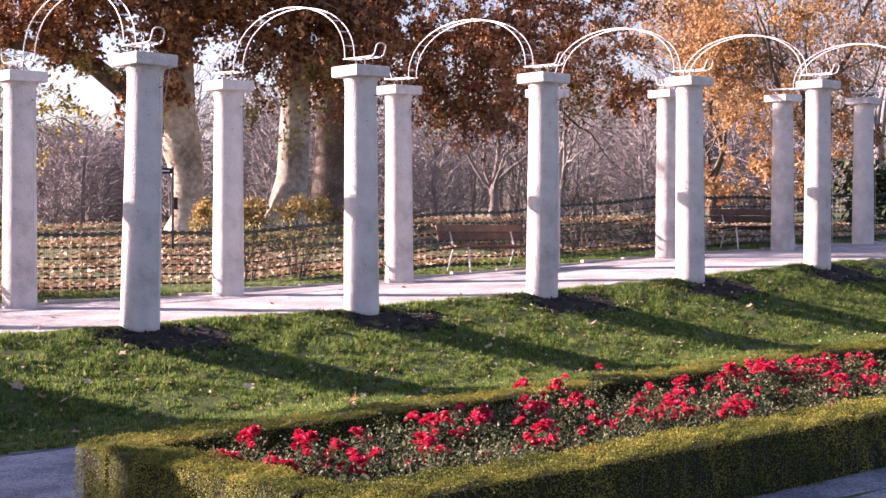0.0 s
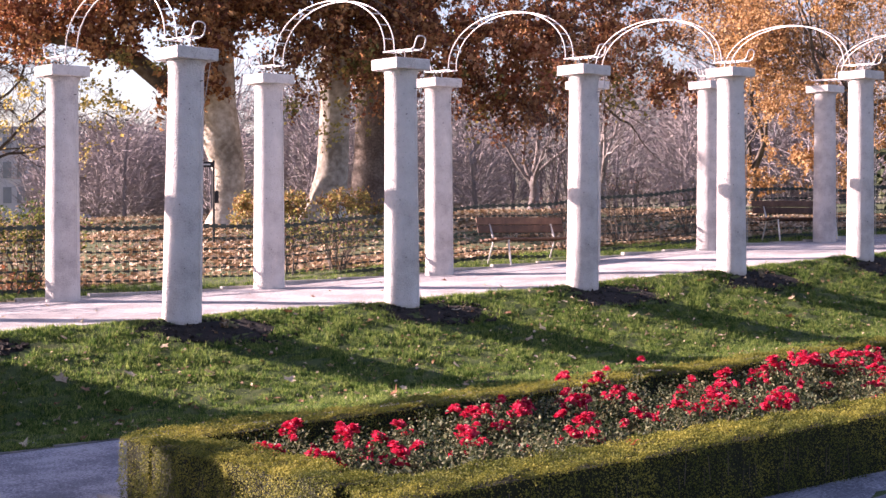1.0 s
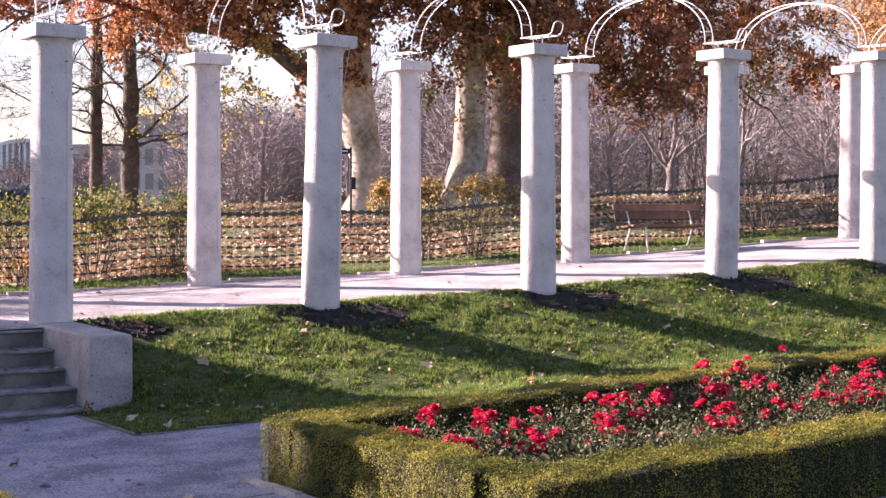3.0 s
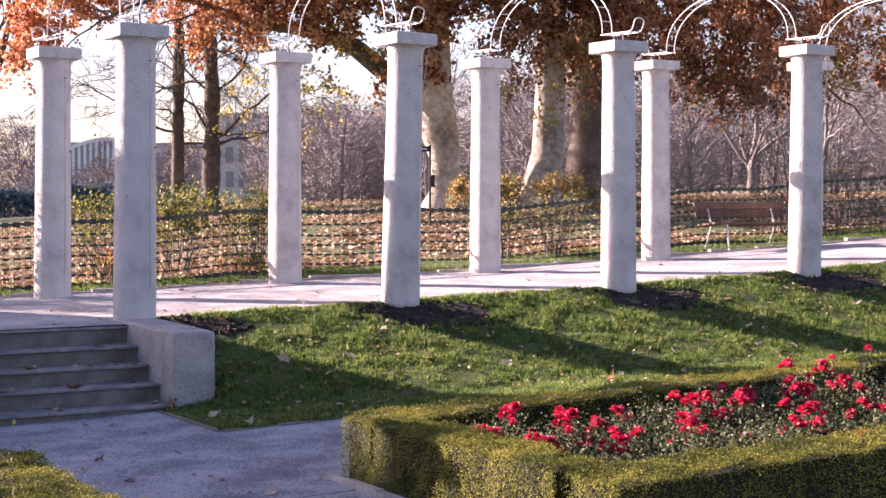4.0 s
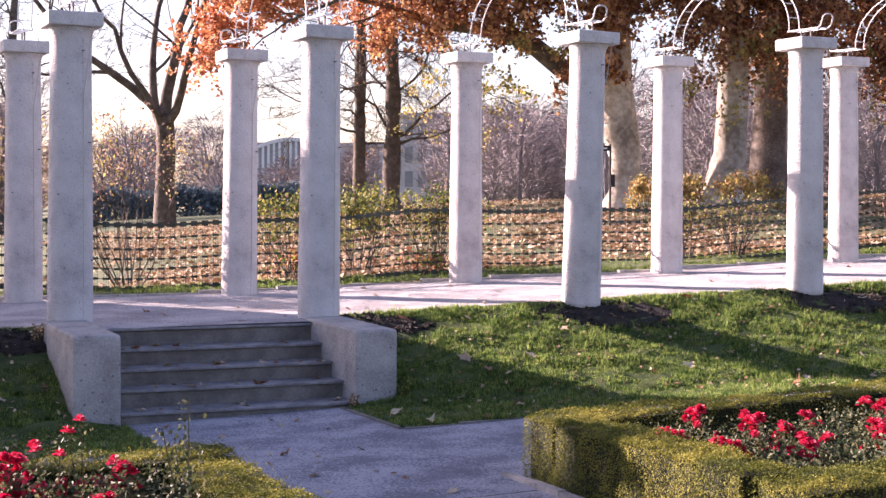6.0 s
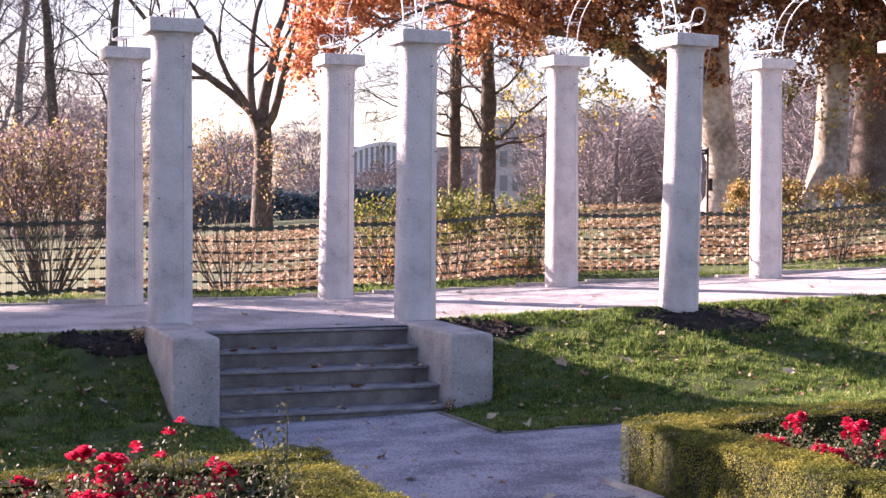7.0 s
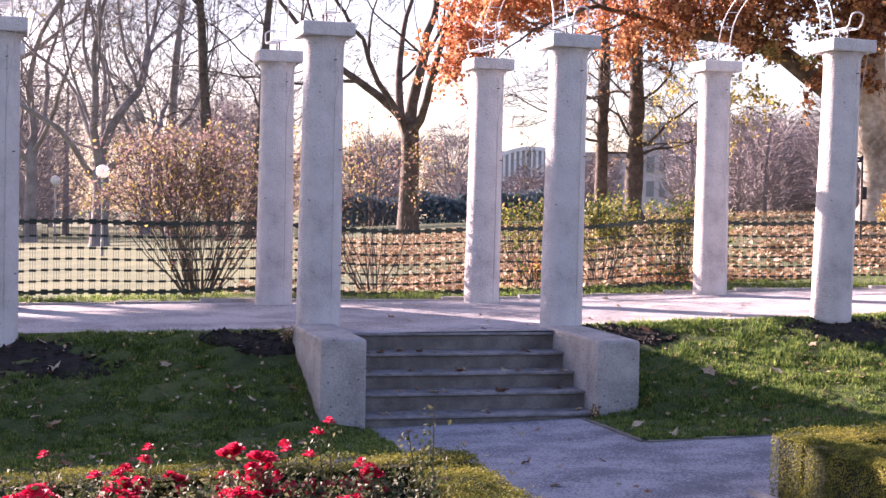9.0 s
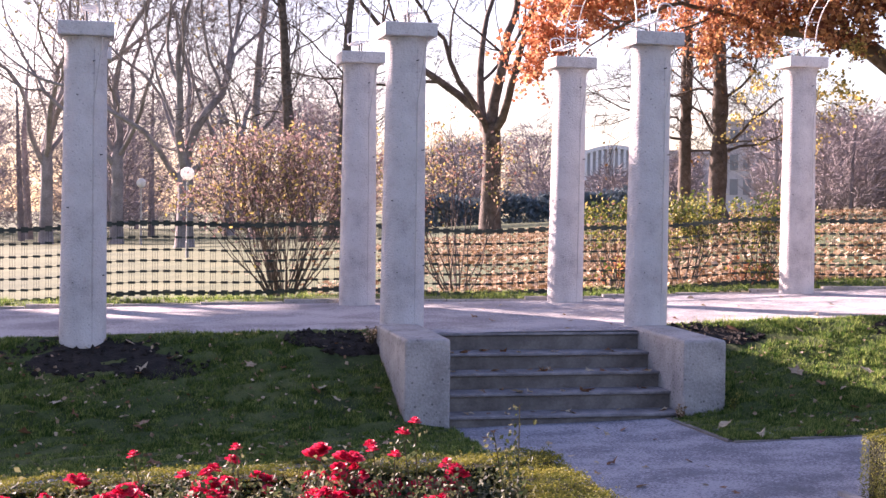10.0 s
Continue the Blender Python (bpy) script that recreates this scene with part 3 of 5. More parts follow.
HH = 0.43
hedge("box_hedge", "clipped low box hedge along the back of the rose bed", 4.82, 18.0, 9.06, 9.44, HH, 21)
hedge("box_hedge", "clipped low box hedge at the end of the rose bed", 4.80, 5.20, 6.90, 9.055, HH, 22)
hedge("box_hedge", "clipped low box hedge along the front of the rose bed", 4.84, 13.0, 6.36, 6.84, HH - 0.01, 23)
hedge("box_hedge", "clipped low box hedge behind the smaller rose bed", -4.0, 2.58, 8.84, 9.20, 0.465, 24)
hedge("box_hedge", "clipped low box hedge at the side of the smaller rose bed", 2.16, 2.58, 5.4, 8.835, HH, 25)
for x0, x1, y0, y1, nm in ((5.18, 20.8, 6.83, 9.08, "rose_bed"), (-6.9, 2.18, 5.2, 8.86, "rose_bed")):
    grid_sheet(nm, np.linspace(x0, x1, 60), np.linspace(y0, y1, 14), lambda x, y: z_low(x) + 0.02, M["soil"], "bare dark earth of the rose bed", 0.015, 31, category="flower bed")


# ---------------------------------------------------------------- roses
def bloom_mesh(seed, r=0.042):
    rng = np.random.default_rng(seed)
    a = Acc()
    for ringi, (n, tilt, s) in enumerate(((6, 1.25, 1.0), (6, 0.85, 0.85), (5, 0.5, 0.7), (4, 0.2, 0.5))):
        for k in range(n):
            ang = 2 * math.pi * (k + 0.5 * ringi) / n + rng.normal() * 0.2
            t = tilt + rng.normal() * 0.12
            out = Vector((math.cos(ang), math.sin(ang), 0))
            side = Vector((-out.y, out.x, 0))
            up = Vector((0, 0, 1))
            d = out * math.sin(t) + up * math.cos(t)
            nn = out * math.cos(t) - up * math.sin(t)
            base, w, L = Vector((0, 0, 0.004 * ringi)), r * 0.62 * s, r * 1.25 * s
            mid, tip = base + d * L * 0.6, base + d * L - nn * L * 0.12 * (1 if ringi > 1 else -1)
            a.add([base, mid - side * w + nn * w * -0.25, tip - side * w * 0.55, tip + side * w * 0.55, mid + side * w + nn * w * -0.25, mid + nn * L * 0.14],
                  [(0, 5, 1), (1, 5, 2), (2, 5, 3), (3, 5, 4), (4, 5, 0)])
    return a.mesh("bloom", M["rose_petal"])


BLOOMS = [bloom_mesh(s, r) for s, r in ((1, 0.030), (2, 0.035), (3, 0.026))]


def rose_bush(seed, clusters, height=0.42, spread=0.27, leaves=1250):
    rng = np.random.default_rng(seed)
    root = thing("rose_bush", "low red rose bush in bloom with small dark leaves", "rose bush", "roses in the beds")
    stems, lv, tips = Acc(), [], []
    for k in range(11):
        ang, r = rng.random() * 6.283, spread * rng.uniform(0.3, 1.0)
        h = height * rng.uniform(0.65, 1.0)
        p = [Vector((0.03 * math.cos(ang), 0.03 * math.sin(ang), 0)), Vector((0.45 * r * math.cos(ang), 0.45 * r * math.sin(ang), h * 0.5)), Vector((r * math.cos(ang), r * math.sin(ang), h))]
        stems.tube(p, [0.006, 0.0045, 0.003], 5)
        tips.append(p[2])
        for _ in range(leaves // 11):
            t = rng.random() ** 0.6
            q = p[0].lerp(p[1], t * 2) if t < 0.5 else p[1].lerp(p[2], t * 2 - 1)
            lv.append(np.array(q) + rng.normal(size=3) * (0.055, 0.055, 0.045))
    part("branchwork", stems, M["rose_stem"], root)
    a = Acc()
    lv = np.array(lv)
    lv[:, 2] = np.maximum(lv[:, 2], 0.02)
    a.quads(leaf_quads(lv, 0.029, rng, flat=0.3, aspect=0.66))
    part("foliage", a, M["rose_leaf"], root)
    for c in range(clusters):
        t = tips[(c * 3) % len(tips)]
        for k in range(int(rng.integers(4, 10))):
            o = part("bloom", BLOOMS[int(rng.integers(3))], None, root, "full red bloom")
            off = rng.normal(size=3) * (0.033, 0.033, 0.014)
            o.matrix_basis = pose(t.x + off[0], t.y + off[1], t.z + 0.03 + off[2] - 9 * (off[0] ** 2 + off[1] ** 2), 900 * off[1] * -0.6, 900 * off[0] * 0.6, rng.uniform(0, 360))
    return root


BUSHES = [rose_bush(41, 2, 0.43), rose_bush(42, 4, 0.48), rose_bush(43, 2, 0.41), rose_bush(44, 4, 0.45, 0.3), rose_bush(45, 0, 0.40), rose_bush(46, 1, 0.42)]
used = set()
rng = np.random.default_rng(51)


def plant(k, x, y, s=1.0):
    m = pose(x, y, float(z_low(x)) + 0.01, 0, 0, float(rng.uniform(0, 360)))
    if k not in used:
        used.add(k)
        BUSHES[k].matrix_basis = m
    else:
        o = copy_thing(BUSHES[k], m)
        o.scale = (s, s, s)


spots = [(x + rng.normal() * 0.08, y + rng.normal() * 0.07) for x in np.arange(5.6, 16.5, 0.47) for y in (7.3, 7.72, 8.14, 8.52)]
for n, (x, y) in enumerate(spots):
    odds = [0.1, 0.06, 0.1, 0.06, 0.4, 0.28] if y < 7.5 else [0.22, 0.22, 0.19, 0.19, 0.08, 0.1]
    plant(int(rng.choice(6, p=odds)), x, y, float(rng.uniform(0.85, 1.15)))
for x in np.arange(-2.6, 2.0, 0.5):
    for y in (6.5, 7.05, 7.6, 8.1, 8.5):
        plant(int(rng.choice([0, 1, 2, 3, 4], p=[0.22, 0.28, 0.2, 0.22, 0.08])), x + rng.normal() * 0.08, y + rng.normal() * 0.07, float(rng.choice([1.0, 1.15, 1.3], p=[0.35, 0.35, 0.3])))


def rose_cane(x, y, h, seed, heads):
    """A tall upright cane with sparse leaves and a few small heads."""
    rng = np.random.default_rng(seed)
    root = thing("rose_cane", "tall thin rose cane with sparse leaves and small red heads", "rose", "tall rose canes", pose(x, y, float(z_low(x))))
    a, lv, tips = Acc(), [], []
    for k in range(3):
        lean = rng.normal(size=2) * 0.14
        p = [Vector((0.03 * k, 0, 0)), Vector((lean[0] * 0.5, lean[1] * 0.5, h * 0.5)), Vector((lean[0], lean[1], h * (1 - 0.12 * k)))]
        a.tube(p, [0.006, 0.005, 0.003], 5)
        tips.append(p[2])
        for _ in range(90):
            t = rng.random() ** 0.8
            q = p[0].lerp(p[1], t * 2) if t < 0.5 else p[1].lerp(p[2], t * 2 - 1)
            lv.append(np.array(q) + rng.normal(size=3) * (0.05, 0.05, 0.025) * (1.4 - 0.7 * t))
    part("branchwork", a, M["rose_stem"], root)
    b = Acc()
    b.quads(leaf_quads(np.array(lv), 0.030, rng, flat=0.2, aspect=0.66))
    part("foliage", b, M["rose_leaf"], root)
    for k in range(heads):
        o = part("bloom", BLOOMS[k % 3], None, root, "small red bloom")
        o.matrix_basis = pose(*tips[k], rng.uniform(-20, 20), rng.uniform(-20, 20), 0)


for x, y, h, seed, heads in ((1.54, 8.0, 0.87, 61, 3), (1.36, 7.9, 0.76, 62, 2), (2.08, 8.1, 0.86, 63, 0), (0.63, 8.0, 0.76, 64, 2), (0.20, 8.0, 0.74, 65, 2), (1.05, 8.2, 0.70, 68, 1), (8.9, 8.6, 0.66, 66, 2), (14.2, 8.7, 0.72, 67, 2)):
    rose_cane(x, y, h, seed, heads)


# ---------------------------------------------------------------- trees
def grow(acc, rng, start, d, length, radius, depth, tips, wander=0.18, kids=(2, 3), sides=7, up=0.05, shrink=0.72, spread=0.55, minr=0.004):
    """A limb that bends, tapers and forks; tips gathers where it ends."""
    n = 5 if depth > 1 else 3
    pts, rad = [Vector(start)], [radius]
    d = Vector(d).normalized()
    for k in range(n):
        d = (d + Vector(rng.normal(size=3) * wander) + Vector((0, 0, up))).normalized()
        pts.append(pts[-1] + d * (length / n))
        rad.append(max(minr, radius * (1 - 0.42 * (k + 1) / n)))
    acc.tube(pts, rad, max(3, sides), cap=False)
    if depth == 0:
        tips.append((pts[-1], d))
        tips.append((pts[len(pts) // 2], d))
        return
    m = int(rng.integers(kids[0], kids[1] + 1))
    for k in range(m):
        at = pts[-1] if k == 0 else pts[int(rng.integers(2, n + 1))]
        a = d.orthogonal().normalized()
        a.rotate(Matrix.Rotation(rng.random() * 6.283, 3, d))
        nd = (d + a * rng.uniform(0.45, 1.0) * (spread if k else spread * 0.5)).normalized()
        r = rad[-1] if k == 0 else rad[-1] * rng.uniform(0.45, 0.75)
        grow(acc, rng, at, nd, length * shrink * rng.uniform(0.8, 1.15), max(r, minr), depth - 1, tips, wander, kids, max(3, sides - 1), up, shrink, spread, minr)


def at_az(az, dist):
    x, y = dist * math.sin(radians(az)), dist * math.cos(radians(az))
    return x, y, float(z_lawn(np.clip(x, -60, 60), y))


def twig_spray(root, rng, tips, dist, length, per=7, mat="bark_haze"):
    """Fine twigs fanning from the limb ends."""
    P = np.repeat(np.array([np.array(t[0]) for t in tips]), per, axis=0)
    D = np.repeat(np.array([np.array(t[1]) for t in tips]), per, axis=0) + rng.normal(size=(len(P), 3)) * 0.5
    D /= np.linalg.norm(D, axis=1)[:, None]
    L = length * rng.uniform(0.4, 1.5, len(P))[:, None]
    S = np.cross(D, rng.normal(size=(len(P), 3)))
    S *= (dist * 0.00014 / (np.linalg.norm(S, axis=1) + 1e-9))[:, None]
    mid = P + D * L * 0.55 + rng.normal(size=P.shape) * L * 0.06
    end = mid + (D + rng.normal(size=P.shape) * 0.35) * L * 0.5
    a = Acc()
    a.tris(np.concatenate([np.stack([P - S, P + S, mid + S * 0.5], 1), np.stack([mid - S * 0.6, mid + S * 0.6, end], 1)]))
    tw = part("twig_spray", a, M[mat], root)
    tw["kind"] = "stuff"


def bare_tree(name, label, az, dist, height, radius, seed, bark, depth=5, lean=(0, 0), leaves=None, count=0, spread=0.6, trunk=0.28, leaf=0.09, cat="tree", limbs=4, wander=0.2, twig="bark_haze", rise=0.11):
    """A short trunk that opens into a few long curved limbs, each forking down to twigs."""
    rng = np.random.default_rng(seed)
    x, y, z = at_az(az, dist)
    root = thing(name, label, cat, "", pose(x, y, z))
    acc, tips = Acc(), []
    h = height * trunk
    flare = [(0, 0, -0.2), (0, 0, 0.15), (lean[0] * 0.2, lean[1] * 0.2, h * 0.3), (lean[0] * 0.6 + 0.05, lean[1] * 0.6, h * 0.7), (lean[0], lean[1], h), (lean[0], lean[1], h + radius * 1.2)]
    acc.tube(flare, [radius * 1.5, radius * 1.2, radius, radius * 0.95, radius * 0.95, radius * 0.5], 12, cap=False)
    part("trunk", acc, bark, root, smooth=True)
    for k in range(limbs):
        ang = k * 6.283 / limbs + rng.normal() * 0.35
        out = spread * (0.35 if k == 0 else rng.uniform(0.7, 1.25))
        d = Vector((math.cos(ang) * out, math.sin(ang) * out, 1.0)) + Vector((lean[0], lean[1], 0)) * 0.12
        acc = Acc()
        start = Vector(flare[-2]) - Vector((0, 0, h * 0.22 * rng.random() * (k > 0)))
        grow(acc, rng, start, d, height * 0.30, radius * (0.66 if k == 0 else rng.uniform(0.38, 0.58)), min(depth, 4), tips, wander=wander, kids=(2, 4), spread=0.95, up=rise, shrink=0.74)
        part("limb", acc, bark, root, smooth=True)
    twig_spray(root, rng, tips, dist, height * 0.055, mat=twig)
    if leaves:
        P = np.array([np.array(t[0]) for t in tips])
        c = P[rng.integers(len(P), size=count)] + rng.normal(size=(count, 3)) * 0.35
        a = Acc()
        a.quads(leaf_quads(c, leaf, rng))
        part("crown", a, leaves, root)
    return root


def leader_tree(name, label, az, dist, height, radius, seed, bark, lean=(0.0, 0.0), first=0.3, limbs=12, reach=0.2, leaves=None, count=0, leaf=0.1, droop=0.05, knots=0.06):
    """A tall tree with one straight uneven leader and thin side limbs."""
    rng = np.random.default_rng(seed)
    x, y, z = at_az(az, dist)
    root = thing(name, label, "tree", "", pose(x, y, z))
    n = 34
    pts, rad = [], []
    wob = rng.normal(size=(2, 4)) * 0.012 * height
    for k in range(n + 1):
        t = k / n
        sway = [sum(wob[j][i] * math.sin((i + 1) * 2.1 * t + i) for i in range(4)) * t for j in (0, 1)]
        pts.append(Vector((lean[0] * t + sway[0], lean[1] * t + sway[1], -0.3 + (height + 0.3) * t)))
        rad.append(radius * (1.0 + 0.45 * max(0, 1 - t * 12)) * (1 - 0.72 * t) * (1 + rng.normal() * knots))
    acc, tips = Acc(), []
    acc.tube(pts, rad, 11, cap=False)
    part("trunk", acc, bark, root, smooth=True)
    for k in range(limbs):
        t = first + (0.97 - first) * (k + rng.random()) / limbs
        i = min(n, int(t * n))
        ang = k * 2.4 + rng.normal() * 0.4
        d = Vector((math.cos(ang), math.sin(ang), rng.uniform(0.1, 0.9)))
        acc = Acc()
        grow(acc, rng, pts[i], d, height * reach * (1.15 - 0.6 * t) * rng.uniform(0.6, 1.2), rad[i] * rng.uniform(0.12, 0.27), 3, tips, wander=0.22, kids=(2, 4), sides=6, up=droop, shrink=0.7, spread=0.9, minr=dist * 0.00018)
        part("limb", acc, bark, root, smooth=True)
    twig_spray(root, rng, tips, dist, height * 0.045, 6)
    if leaves:
        P = np.array([np.array(t[0]) for t in tips])
        c = P[rng.integers(len(P), size=count)] + rng.normal(size=(count, 3)) * 0.3
        a = Acc()
        a.quads(leaf_quads(c, leaf, rng))
        part("crown", a, leaves, root)
    return root


# the old planes and oaks behind the walk
def big_tree(name, label, base, trunk_pts, trunk_r, limbs, bark, swell=0.0):
    root = thing(name, label, "tree", "", pose(*base))
    a = Acc()
    pts = [Vector((0, 0, -0.3)), Vector((0, 0, 0.05))] + [Vector(p) for p in trunk_pts]
    n = len(trunk_pts)
    rad = [trunk_r * 1.75, trunk_r * 1.5] + [trunk_r * (1.15 if i == 0 else 0.98 - 0.05 * i + (swell if i in (2, 3) else swell * 0.5 if i in (1, 4) else 0)) for i in range(n)]
    a.tube(pts, rad, 18, cap=False)
    part("trunk", a, bark, root, "old patchy bark", smooth=True)
    tips = []
    for seed, start, way, L, r, depth in limbs:
        b = Acc()
        grow(b, np.random.default_rng(seed), start, way, L, r, depth, tips, wander=0.16, kids=(2, 3), sides=8, up=0.0, shrink=0.7, spread=0.7)
        part("limb", b, M["bark_dark"], root, smooth=True)
    return root, tips


# right and depth axes of the middle of the tree group, as seen from the garden
AZ = 33.0
RX, RY = math.cos(radians(AZ)), -math.sin(radians(AZ))
DX, DY = math.sin(radians(AZ)), math.cos(radians(AZ))


def rd(r, u, d=0.0):
    """An offset: r metres to the viewer's right, d away, u up."""
    return (RX * r + DX * d, RY * r + DY * d, u)


bx = at_az(30.95, 36)
treeA, tipsA = big_tree("plane_tree", "leaning old plane tree with pale flared trunk and rust leaves", bx,
                        [rd(0.08, 0.4), rd(0.12, 1.2), rd(-0.04, 1.9), rd(-0.15, 2.8), rd(-0.12, 4.5), rd(-0.1, 7.0)], 0.30,
                        [(62, rd(-4.6, 4.45), rd(-1.0, 0.5), 2.2, 0.08, 4), (63, rd(-0.15, 4.2), rd(0.6, 1.0, -0.4), 3.2, 0.2, 5),
                         (64, rd(-0.1, 6.0), rd(-0.5, 1.0, 0.3), 3.0, 0.25, 5), (65, rd(-0.1, 6.5), rd(0.2, 0.9, -0.8), 3.0, 0.2, 5), (66, rd(-2.5, 4.0), rd(-0.4, 1.0, 0.2), 2.4, 0.12, 4)], M["bark_plane"], 0.6)
a = Acc()
a.tube([rd(-0.05, 1.75), rd(-0.25, 2.25), rd(-0.67, 2.75), rd(-1.45, 3.35), rd(-2.0, 3.8), rd(-2.6, 4.08), rd(-3.3, 4.25), rd(-4.2, 4.35), rd(-5.0, 4.6)], [0.30, 0.29, 0.26, 0.235, 0.22, 0.19, 0.16, 0.12, 0.07], 12, cap=False)
# dark bark stands in for the crown's shade on this limb
part("limb", a, M["bark_dark"], treeA, "heavy limb arching out sideways", smooth=True)
bx = at_az(34.65, 36)
treeB, tipsB = big_tree("plane_tree", "upright old plane tree with a white sunlit foot and rust leaves", bx,
                        [rd(0.05, 0.4), rd(0.2, 1.2), rd(0.25, 2.5), rd(0.3, 5.0), rd(0.3, 8.0)], 0.40,
                        [(71, rd(0.3, 4.2), rd(-1.0, 0.4, -0.3), 3.0, 0.18, 5), (72, rd(0.3, 4.8), rd(1.0, 0.3, -0.4), 3.4, 0.2, 5), (73, rd(0.3, 6.0), rd(0.3, 0.5, -1.0), 3.0, 0.2, 5), (74, rd(0.3, 8.0), rd(0.0, 1.0), 3.0, 0.3, 5)], M["bark_plane"])
bx = at_az(36.35, 38.5)
treeC, tipsC = big_tree("oak_tree", "broad old oak with dark trunk and dense rust-brown leaves", bx,
                        [rd(0, 0.4), rd(0.0, 1.2), rd(0.05, 2.5), rd(0.1, 5.0), rd(0.2, 8.0)], 0.45,
                        [(81, rd(0.1, 4.3), rd(1.0, 0.25, -0.2), 4.0, 0.22, 5), (82, rd(0.1, 4.8), rd(0.9, 0.3, -0.9), 4.0, 0.2, 5), (83, rd(0.1, 5.5), rd(1.0, 0.35, 0.5), 4.5, 0.22, 5), (84, rd(0.2, 7.5), rd(0.4, 1.0), 3.2, 0.25, 5)], M["bark_oak"])


def crown(root, rng, blobs, mat, size, label=""):
    """A crown of many single leaves in uneven drooping clumps; blobs: right, up, away, radius, number."""
    a = Acc()
    for r, u, d, rad, n in blobs:
        c0 = np.array(rd(r, u, d))
        k = max(8, n // 30)
        sub = rng.normal(size=(k, 3))
        sub /= np.linalg.norm(sub, axis=1)[:, None]
        sub = c0 + sub * (rad * 1.3 * rng.random(k) ** 0.45)[:, None] * (1.0, 1.0, 0.85)
        n = int(n * 1.35)
        i = rng.integers(k, size=n)
        # each clump hangs down along its own twig
        hang = rng.random(n)
        way = rng.normal(size=(k, 3)) * 0.35 + (0, 0, -0.25)
        c = sub[i] + way[i] * hang[:, None] + rng.normal(size=(n, 3)) * 0.085
        a.quads(leaf_quads(c, size * 0.8 * rng.choice([0.85, 1.0, 1.15]), rng, aspect=0.75))
    return part("crown", a, mat, root, label)


rng = np.random.default_rng(91)
crown(treeA, rng, [(-3.2, 5.6, 0, 1.1, 1700), (-1.7, 5.4, -1, 1.0, 1700), (-0.4, 4.6, -1.5, 0.9, 1700), (-0.6, 3.4, -1.2, 0.55, 800), (0.4, 5.6, 0, 1.2, 2200), (-4.6, 5.2, 0.5, 1.0, 1300), (-5.5, 4.6, 1, 0.8, 800), (-2.4, 6.8, 0, 1.4, 1800), (-2.3, 4.5, -1.2, 0.8, 900), (-3.5, 4.7, -1, 0.8, 900), (-4.6, 4.6, -0.8, 0.7, 600)], M["leaf_rust"], 0.14)
crown(treeA, rng, [(-6.3, 5.2, -1, 1.0, 1600), (-7.6, 5.5, -2, 1.0, 1700), (-8.7, 5.2, -1.5, 0.9, 1600), (-9.4, 4.3, -1.5, 0.7, 900), (-9.6, 3.5, -1.5, 0.35, 300), (-7.0, 6.8, -1, 1.2, 1500), (-5.2, 6.4, -2, 1.1, 1300)], M["leaf_orange"], 0.14, "bright orange leaves of the outer limbs")
crown(treeA, rng, [(-3.0, 2.9, -0.5, 1.3, 420), (-4.0, 2.3, 0, 1.0, 300), (-1.8, 3.6, -2, 0.9, 220), (2.4, 2.6, -2, 0.6, 160)], M["leaf_yellow"], 0.11, "thin yellow-green leaves on the lower twigs")
crown(treeB, rng, [(-1.2, 5.6, -1, 1.2, 2200), (0.0, 5.2, -2, 1.0, 2000), (1.2, 5.0, -1.5, 1.1, 2400), (0.2, 6.8, -1, 1.5, 2400), (-0.6, 3.9, -2, 0.6, 700), (1.5, 3.8, -2, 0.7, 1000), (-2.4, 6.2, -1, 1.1, 1500), (-0.4, 3.5, -1.6, 0.8, 650), (0.8, 3.4, -1.6, 0.8, 650), (0.2, 4.2, -1.8, 0.9, 900)], M["leaf_rust"], 0.14)
crown(treeC, rng, [(1.6, 4.6, -1, 1.2, 2100), (3.2, 4.4, -1, 1.2, 2100), (4.6, 4.3, -0.5, 1.2, 1900), (2.2, 3.3, -1.2, 0.8, 1600), (3.8, 2.9, -1, 0.7, 1300), (6.0, 4.3, 0, 1.1, 1800), (5.4, 3.2, 0, 0.7, 1000), (7.2, 4.6, 0.5, 1.0, 1300), (7.9, 3.7, 0.5, 0.7, 700), (3.0, 6.0, -1, 1.6, 2200), (5.4, 5.9, 0, 1.5, 1700), (7.4, 6.0, 0, 1.2, 1200), (0.1, 3.7, -2, 0.9, 800), (0.4, 4.6, -2, 1.0, 1000)], M["leaf_rust"], 0.14)

crown(treeC, rng, [(2.6, 3.2, -1.5, 0.5, 220), (4.6, 3.4, -1, 0.6, 260), (6.2, 3.3, -0.5, 0.5, 220), (1.0, 4.4, -1.8, 0.6, 220)], M["leaf_yellow"], 0.15, "yellow-green leaves at the tips")
crown(treeB, rng, [(-1.2, 2.6, -2, 0.35, 110), (0.9, 3.4, -2.2, 0.4, 140)], M["leaf_yellow"], 0.15, "yellow leaves on a low spray")
# orange clumps over the rust crown: sunlight put into the leaf colour
crown(treeC, rng, [(2.0, 3.6, -2.0, 1.2, 500), (4.4, 3.6, -1.8, 1.2, 500), (0.6, 5.0, -2.5, 1.2, 400)], M["leaf_orange"], 0.16, "orange leaves, sunlight put into their colour")
